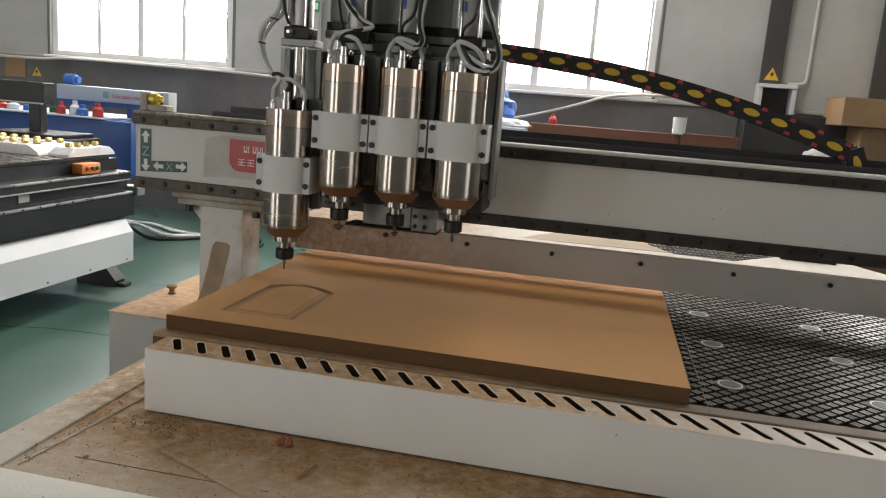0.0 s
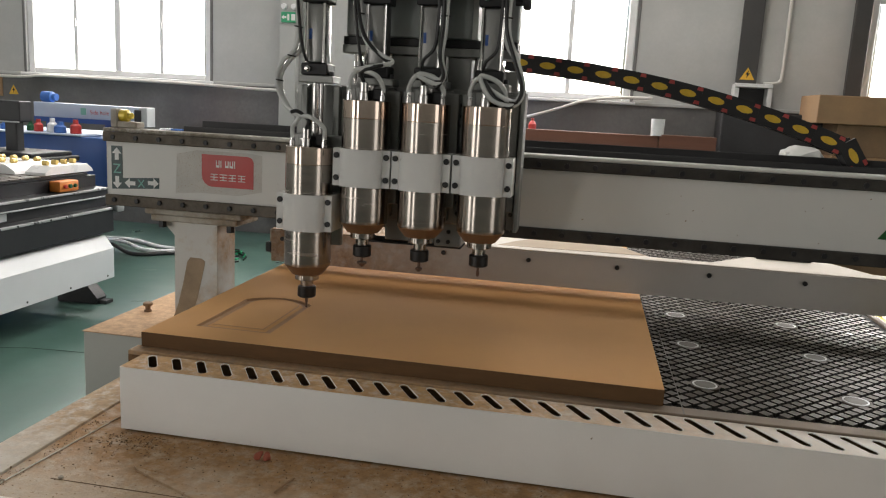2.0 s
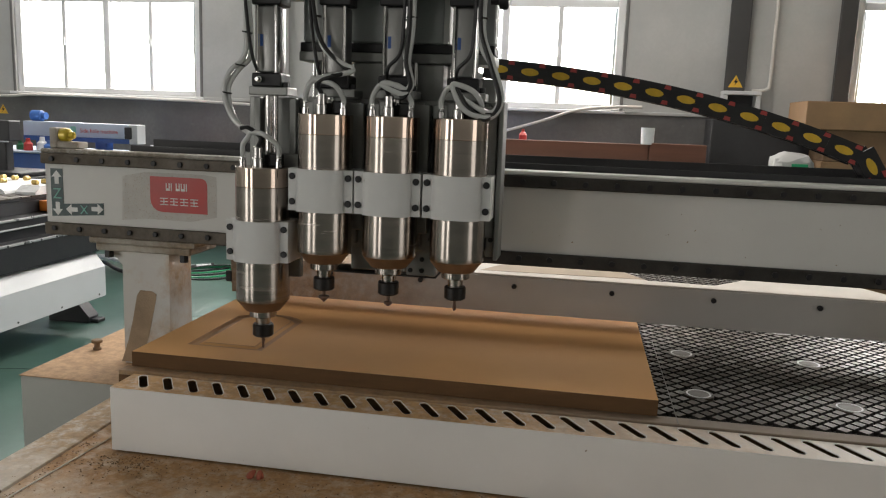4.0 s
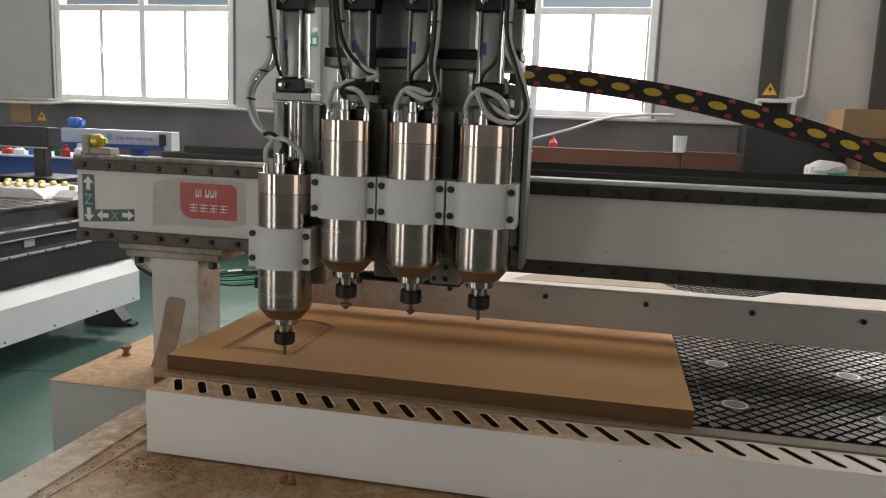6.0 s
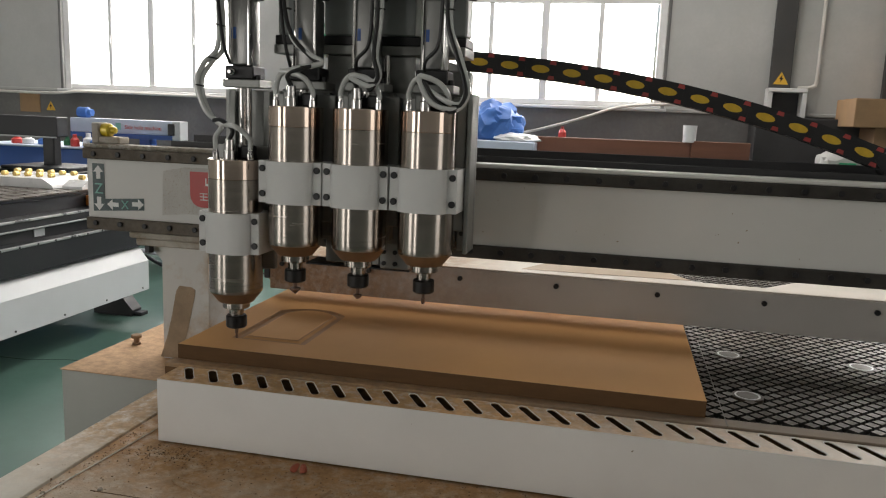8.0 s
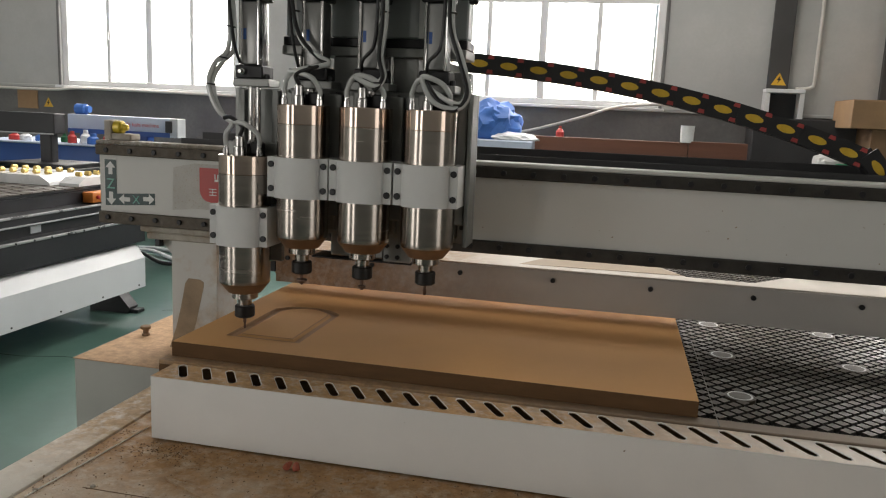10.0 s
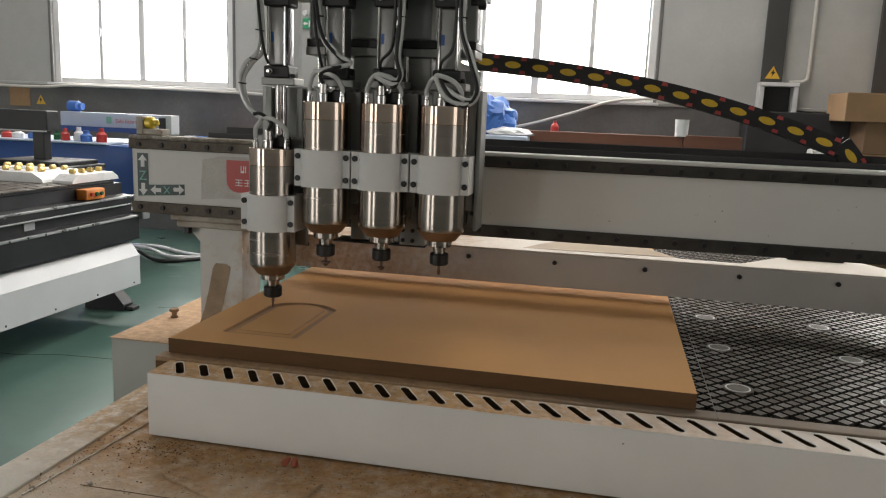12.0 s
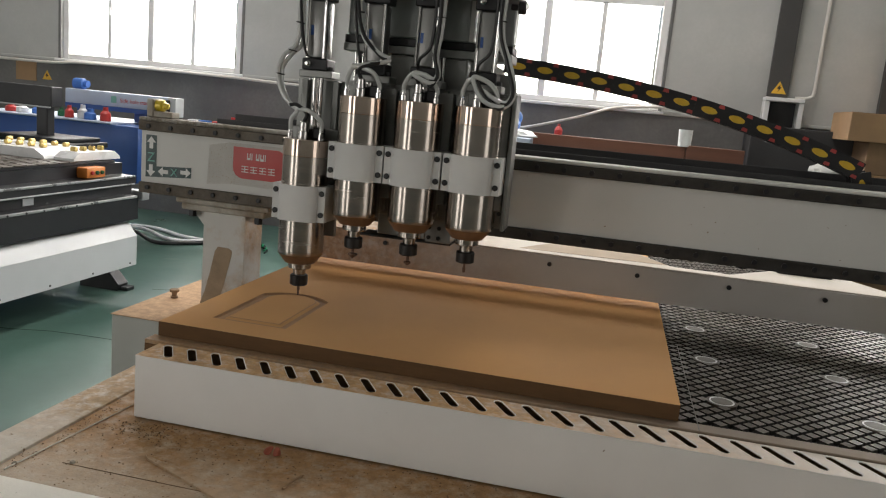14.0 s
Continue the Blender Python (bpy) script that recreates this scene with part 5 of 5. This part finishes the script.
        f = 1 + 0.28 * noise.noise(v.co * 2.4 + Vector((seed, 0, 0))) + 0.1 * noise.noise(v.co * 7 + Vector((0, seed, 0)))
        v.co = Vector((v.co.x * a * f, v.co.y * b2 * f, v.co.z * c * f))
    return b


SITE[0] = ROOM
along_wall()


# ---- the neighbouring machine and the bench behind it ----
def neighbour():
    m = thing("second_router", "charcoal and white router table standing alongside", "machine", (-2.6, 1.6, 0))
    xe, y0, y1 = -1.90, -0.4, 3.0
    out = [(xe - 0.01, 0.20), (xe + 0.03, 0.212), (xe + 0.03, 0.40), (xe - 0.03, 0.478), (xe - 0.06, 0.486), (xe - 0.9, 0.486), (xe - 0.9, 0.20)]
    part("side_panel", prism_y(out, y0, y1 - 0.05), "pale", m, "white folded side panel", False)
    for k in range(9):
        part("panel_screw", moved(lathe(bmesh.new(), [(0.006, 0), (0.006, 0.003)], seg=8, axis="x"), xe + 0.0302, y1 - 0.12 - k * 0.36, 0.232), "black", m)
    out = [(xe - 0.04, 0.487), (xe + 0.0, 0.50), (xe + 0.0, 0.645), (xe - 0.05, 0.66), (xe - 0.05, 0.72), (xe - 0.02, 0.73), (xe - 0.02, 0.775), (xe - 0.12, 0.78), (xe - 0.12, 0.85), (xe - 1.3, 0.85), (xe - 1.3, 0.487)]
    part("bed_side", prism_y(out, y0, y1), "charcoal", m, "charcoal painted bed side")
    for x, z, w in ((xe + 0.004, 0.640, 0.014), (xe - 0.016, 0.722, 0.008), (xe - 0.016, 0.768, 0.012)):
        part("guide_rail", box(x - 0.012, x + 0.006, y0, y1 - 0.02, z, z + w, 0.002), "charcoal_rail", m, "worn steel guide edge")
    for k in range(22):
        part("rail_screw", moved(lathe(bmesh.new(), [(0.006, 0), (0.006, 0.003)], seg=8, axis="x"), xe + 0.0105, y0 + 0.2 + k * 0.13, 0.647), "black", m)
    part("bed_top", box(xe - 1.28, xe - 0.13, y0 + 0.05, y1 - 0.06, 0.8505, 0.868, 0.003), "charcoal", m)
    ob = part("control_box", box(xe - 0.117, xe - 0.045, 2.56, 2.73, 0.783, 0.845, 0.006, 2), "orange", m, "orange control box with buttons")
    for k in range(3):
        part("button", moved(lathe(bmesh.new(), [(0.011, 0), (0.012, 0.010), (0.009, 0.014)], seg=14, axis="x"), xe - 0.0445, 2.60 + 0.045 * k, 0.815), "red_plastic" if k == 0 else "foliage", ob)
    part("switch_plate", box(xe - 0.049, xe - 0.0445, 2.05, 2.13, 0.672, 0.712, 0.002), "pale", m)
    part("rail_cap", box(xe - 0.10, xe + 0.03, y1 + 0.001, y1 + 0.08, 0.62, 0.68, 0.006), "charcoal_rail", m)
    for y in (0.4, 3.0):
        f = part("foot", prism_y([(xe - 0.42, 0.0), (xe - 0.14, 0.0), (xe - 0.13, 0.04), (xe - 0.21, 0.13), (xe - 0.21, 0.1995), (xe - 0.42, 0.1995)], y, y + 0.10), "charcoal", m, "charcoal levelling foot")
        part("foot_pad", box(xe - 0.1395, xe - 0.08, y + 0.02, y + 0.10, 0.0, 0.025, 0.004), "charcoal", f)
    # grooved pads near the edge
    b = bmesh.new()
    for i in range(9):
        for j in range(34):
            cx, cy = xe - 0.17 - i * 0.1, y0 + 0.15 + j * 0.085 + (i % 2) * 0.04
            if cy < y1 - 0.1:
                bx(b, cx - 0.043, cx + 0.043, cy - 0.035, cy + 0.035, 0.8685, 0.874)
    tagged(part("bed_pads", b, "grid_pad", m, "dark pads of the bed"), kind="stuff")
    # white roller trays on the bed
    r = thing("roller_tray", "white plastic tray with rows of small brass rollers", "roller tray", (-2.47, 2.75, 0.874), "roller trays")
    z = 0.8745
    part("tray_body", prism(bmesh.new(), [(-2.80, z), (-2.20, z), (-2.21, z + 0.02), (-2.27, z + 0.055), (-2.74, z + 0.055), (-2.80, z + 0.02)], 2.52, 2.93), "plastic_white", r)
    for q in range(6):
        for yy in (2.62, 2.82):
            part("roller", moved(lathe(bmesh.new(), [(0.010, -0.018), (0.015, -0.016), (0.015, 0.016), (0.010, 0.018)], seg=14, axis="y"), -2.70 + 0.082 * q, yy, z + 0.068), "brass", r, "brass roller")
    r = thing("roller_tray", "narrow white plastic tray with a row of brass rollers", "roller tray", (-2.1, 2.8, 0.874), "roller trays")
    part("tray_body", prism(bmesh.new(), [(2.56, z), (3.0, z), (2.99, z + 0.02), (2.94, z + 0.05), (2.62, z + 0.05), (2.56, z + 0.015)], -2.17, -2.035, "yz"), "plastic_white", r)
    for q in range(4):
        part("roller", moved(lathe(bmesh.new(), [(0.010, -0.018), (0.015, -0.016), (0.015, 0.016), (0.010, 0.018)], seg=14, axis="x"), -2.11, 2.66 + 0.082 * q, z + 0.063), "brass", r, "brass roller")
    # black gantry of another machine behind
    SITE[0] = Vector((-0.03, -0.24, ROOM.z))
    g = thing("black_gantry", "black machine column carrying a horizontal beam", "machine", (-3.0, 3.6, 0))
    part("column", box(-2.99, -2.895, 3.45, 3.53, 0.0, 1.133, 0.008), "charcoal", g)
    part("beam", box(-5.2, -2.84, 3.42, 3.54, 1.1335, 1.275, 0.006), "charcoal", g)
    part("beam_edge", box(-5.2, -2.84, 3.40, 3.4195, 1.126, 1.136, 0.002), "charcoal_rail", g)
    part("base_plate", box(-3.3, -2.62, 3.3, 3.75, 0.86, 0.90, 0.006), "charcoal", g)
    part("base_plate", box(-3.2, -2.66, 3.28, 3.72, 0.901, 0.93, 0.006), "charcoal", g)
    # blue bench with a pale beam lettered on its face
    SITE[0] = Vector((-0.05, -0.33, ROOM.z))
    s = thing("side_drilling_machine", "blue machine bench with a pale lettered cross beam", "machine", (-3.0, 4.5, 0))
    part("bench", box(-4.3, -2.66, 4.3, 5.1, 0.55, 1.005, 0.012, 2), "blue", s, "deep blue bench cabinet")
    for x in (-4.2, -3.4):
        part("bench_leg", box(x, x + 0.1, 4.4, 5.0, 0.0, 0.5495, 0.004), "blue", s)
    part("bench_top", box(-4.3, -2.90, 4.28, 5.1, 1.0055, 1.02, 0.004), "lilac", s)
    bmn = box(-3.525, -2.555, 4.55, 4.66, 1.138, 1.256, 0.006, 2)
    be = part("cross_beam", bmn, "lilac", s, "pale blue lettered beam")
    part("beam_end", box(-2.554, -2.48, 4.54, 4.665, 1.10, 1.256, 0.004), "pale", s)
    part("beam_trim", box(-3.525, -2.555, 4.551, 4.655, 1.10, 1.1375), "blue", s)
    part("beam_post", box(-2.9, -2.8, 4.6, 4.7, 1.0205, 1.0995, 0.003), "blue", s)
    part("beam_post", box(-3.45, -3.35, 4.6, 4.7, 1.0205, 1.0995, 0.003), "blue", s)
    part("letters", moved(letters("Side hole machine", 0.047), -3.0, 4.5485, 1.178), "red", be, "red lettering")
    part("maker_mark", box(-3.085, -3.035, 4.5475, 4.5495, 1.17, 1.225), "decal_teal", be)
    part("motor", moved(lathe(bmesh.new(), [(0.03, -0.06), (0.045, -0.055), (0.045, 0.03), (0.03, 0.04), (0.03, 0.07)], seg=20, axis="x"), -3.44, 4.64, 1.301), "blue_bright", s, "blue motor")
    part("carriage", box(-2.59, -2.53, 4.53, 4.5475, 1.14, 1.235, 0.004), "charcoal", s)
    rng = random.Random(8)
    for k in range(9):
        x = -3.95 + 0.115 * k + rng.uniform(-0.02, 0.02)
        col = ("red_plastic", "plastic_white", "blue_bright", "red_plastic", "foliage")[k % 5]
        r0, h0 = rng.uniform(0.025, 0.045), rng.uniform(0.06, 0.12)
        solid("tool_bit_box", moved(lathe(bmesh.new(), [(r0, 0.0), (r0 + 0.003, 0.006), (r0 + 0.002, 0.55 * h0), (0.55 * r0, 0.72 * h0), (0.5 * r0, h0)], seg=18), x, 4.42 + rng.uniform(-0.05, 0.05), 1.0205, 0, 0, rng.uniform(-30, 30)), col, "small plastic container on the blue bench", "container", "containers on the bench")
    SITE[0] = ROOM
    ws = thing("wall_shelf", "narrow dark shelf on brackets along the dado", "shelf", (-2.7, WALL - 0.2, 0.9))
    part("shelf_board", box(-3.3, -2.1, WALL - 0.42, WALL - 0.013, 0.955, 0.98, 0.003), "charcoal", ws)
    for x in (-3.1, -2.3):
        part("shelf_bracket", prism(bmesh.new(), [(WALL - 0.36, 0.954), (WALL - 0.0135, 0.954), (WALL - 0.0135, 0.72)], x - 0.01, x + 0.01, "yz"), "charcoal", ws)
    cs = thing("toolbox", "red open plastic case on a wall shelf", "case", (-2.75, WALL - 0.25, 0.98))
    part("case_tray", box(-2.93, -2.60, WALL - 0.38, WALL - 0.12, 0.9805, 1.04, 0.012, 2), "red_plastic", cs)
    part("case_lid", box(-2.86, -2.70, WALL - 0.118, WALL - 0.10, 1.0, 1.085, 0.006), "red_plastic", cs)
    for x, c in ((-3.22, "plastic_white"), (-3.1, "blue_bright"), (-2.45, "plastic_white")):
        solid("small_box", box(x, x + 0.1, WALL - 0.34, WALL - 0.22, 0.9805, 1.035, 0.01, 2), c, "small box on the wall shelf", "box", "small boxes on the shelf")
    SITE[0] = Vector((-0.02, -0.20, ROOM.z))
    solid("green_rag", moved(blob(0.1, 0.08, 0.05, 3), -3.1, 2.9, 0.92), "foliage", "dark green rag on the machine bed", "rag")
    solid("plastic_wrap", moved(blob(0.35, 0.2, 0.07, 9), -3.45, 3.05, 0.935), "plastic_white", "crumpled clear plastic wrap on the bed", "plastic wrap")
    # cables on the floor
    SITE[0] = ROOM
    for k in range(3):
        pts = [(-3.5, 5.3 - 0.18 * k, 0.018), (-3.1, 5.32 - 0.2 * k, 0.02 + 0.02 * k), (-2.75, 5.15 - 0.2 * k, 0.018), (-2.5, 5.1 - 0.1 * k, 0.018), (-2.2, 5.2 + 0.05 * k, 0.018)]
        solid("floor_hose", tube(bmesh.new(), pts, 0.017, 8), "plastic_white" if k < 2 else "rubber", "hose lying on the floor by the wall", "hose", "hoses on the floor")
    for k in range(5):
        pts = [(-2.08 + (0.26 - 0.025 * k) * math.cos(q * 0.5), 4.95 + (0.26 - 0.02 * k) * math.sin(q * 0.5 + 0.2 * k), 0.008 + 0.012 * k) for q in range(13)]
        solid("cable_coil", tube(bmesh.new(), pts, 0.007, 6), "sign_green" if k % 2 else "rubber", "loose loop of thin cable on the floor", "cable", "cable loops on the floor")


def prism_y(outline, y0, y1):
    """Extrudes an outline of (x, z) along y."""
    return prism(bmesh.new(), outline, y0, y1)


SITE[0] = Vector((-0.02, -0.20, ROOM.z))
neighbour()
SITE[0] = Vector((0, 0, 0))
bed_pads(table)


# ---- what moves: the gantry along the bed, the head along the beam, the chain after it ----
TRAVEL = [
    (0, -0.1340, 0.2663, 0.0554),
    (0.5, -0.1022, 0.2648, 0.0560),
    (1, 0.0099, 0.2588, 0.0502),
    (1.5, 0.0105, 0.2548, 0.0037),
    (2, 0.0099, 0.2517, 0.0011),
    (2.5, 0.0115, 0.2268, 0.0022),
    (2.7, 0.0125, 0.1990, 0.0025),
    (3, 0.0140, 0.1440, 0.0010),
    (3.5, 0.0110, 0.0580, 0.0010),
    (4, 0.0090, 0.0100, 0.0008),
    (4.5, 0.0075, -0.0100, 0.0006),
    (5, 0.0064, -0.0147, 0.0006),
    (5.5, 0.0056, -0.0176, 0.0001),
    (6, -0.0073, -0.0219, 0.0006),
    (6.5, -0.0423, -0.0210, 0.0004),
    (7, -0.0993, -0.0231, 0.0015),
    (7.5, -0.1388, -0.0256, 0.0013),
    (8, -0.1636, -0.0222, 0.0006),
    (8.5, -0.1650, -0.0215, 0.0010),
    (9, -0.1650, -0.0150, 0.0010),
    (9.5, -0.1650, 0.0040, 0.0015),
    (10, -0.1650, 0.0560, 0.0020),
    (10.3, -0.1650, 0.1130, 0.0020),
    (10.5, -0.1646, 0.1554, 0.0022),
    (11, -0.1642, 0.2110, 0.0020),
    (11.5, -0.1635, 0.2381, 0.0022),
    (12, -0.1666, 0.2525, 0.0004),
    (12.5, -0.1544, 0.2615, 0.0016),
    (13, -0.1305, 0.2823, 0.0023),
    (13.5, -0.1091, 0.2943, 0.0022),
    (14, -0.0869, 0.2988, 0.0029),
]


def motions():
    walk(gantry_ob, [(t, pose(0.996, 0.493 + y, 0.0085)) for t, x, y, z in TRAVEL])
    walk(carriage_ob, [(t, pose(0.51 + x, 0.3 + y, 0.90)) for t, x, y, z in TRAVEL])
    walk(head_ob, [(t, pose(0.51 + x, 0.3 + y, 0.90 + z)) for t, x, y, z in TRAVEL])
    for k, ob in enumerate(chain_links):
        rows = []
        for t, x, y, z in TRAVEL:
            cx, cz, a = chain_point(x, (k + 0.5) * LINK)
            rows.append((t, pose(cx, CH_Y + y - 0.005, cz + 0.004, 0, -math.degrees(a), 0)))
        walk(ob, rows)


motions()
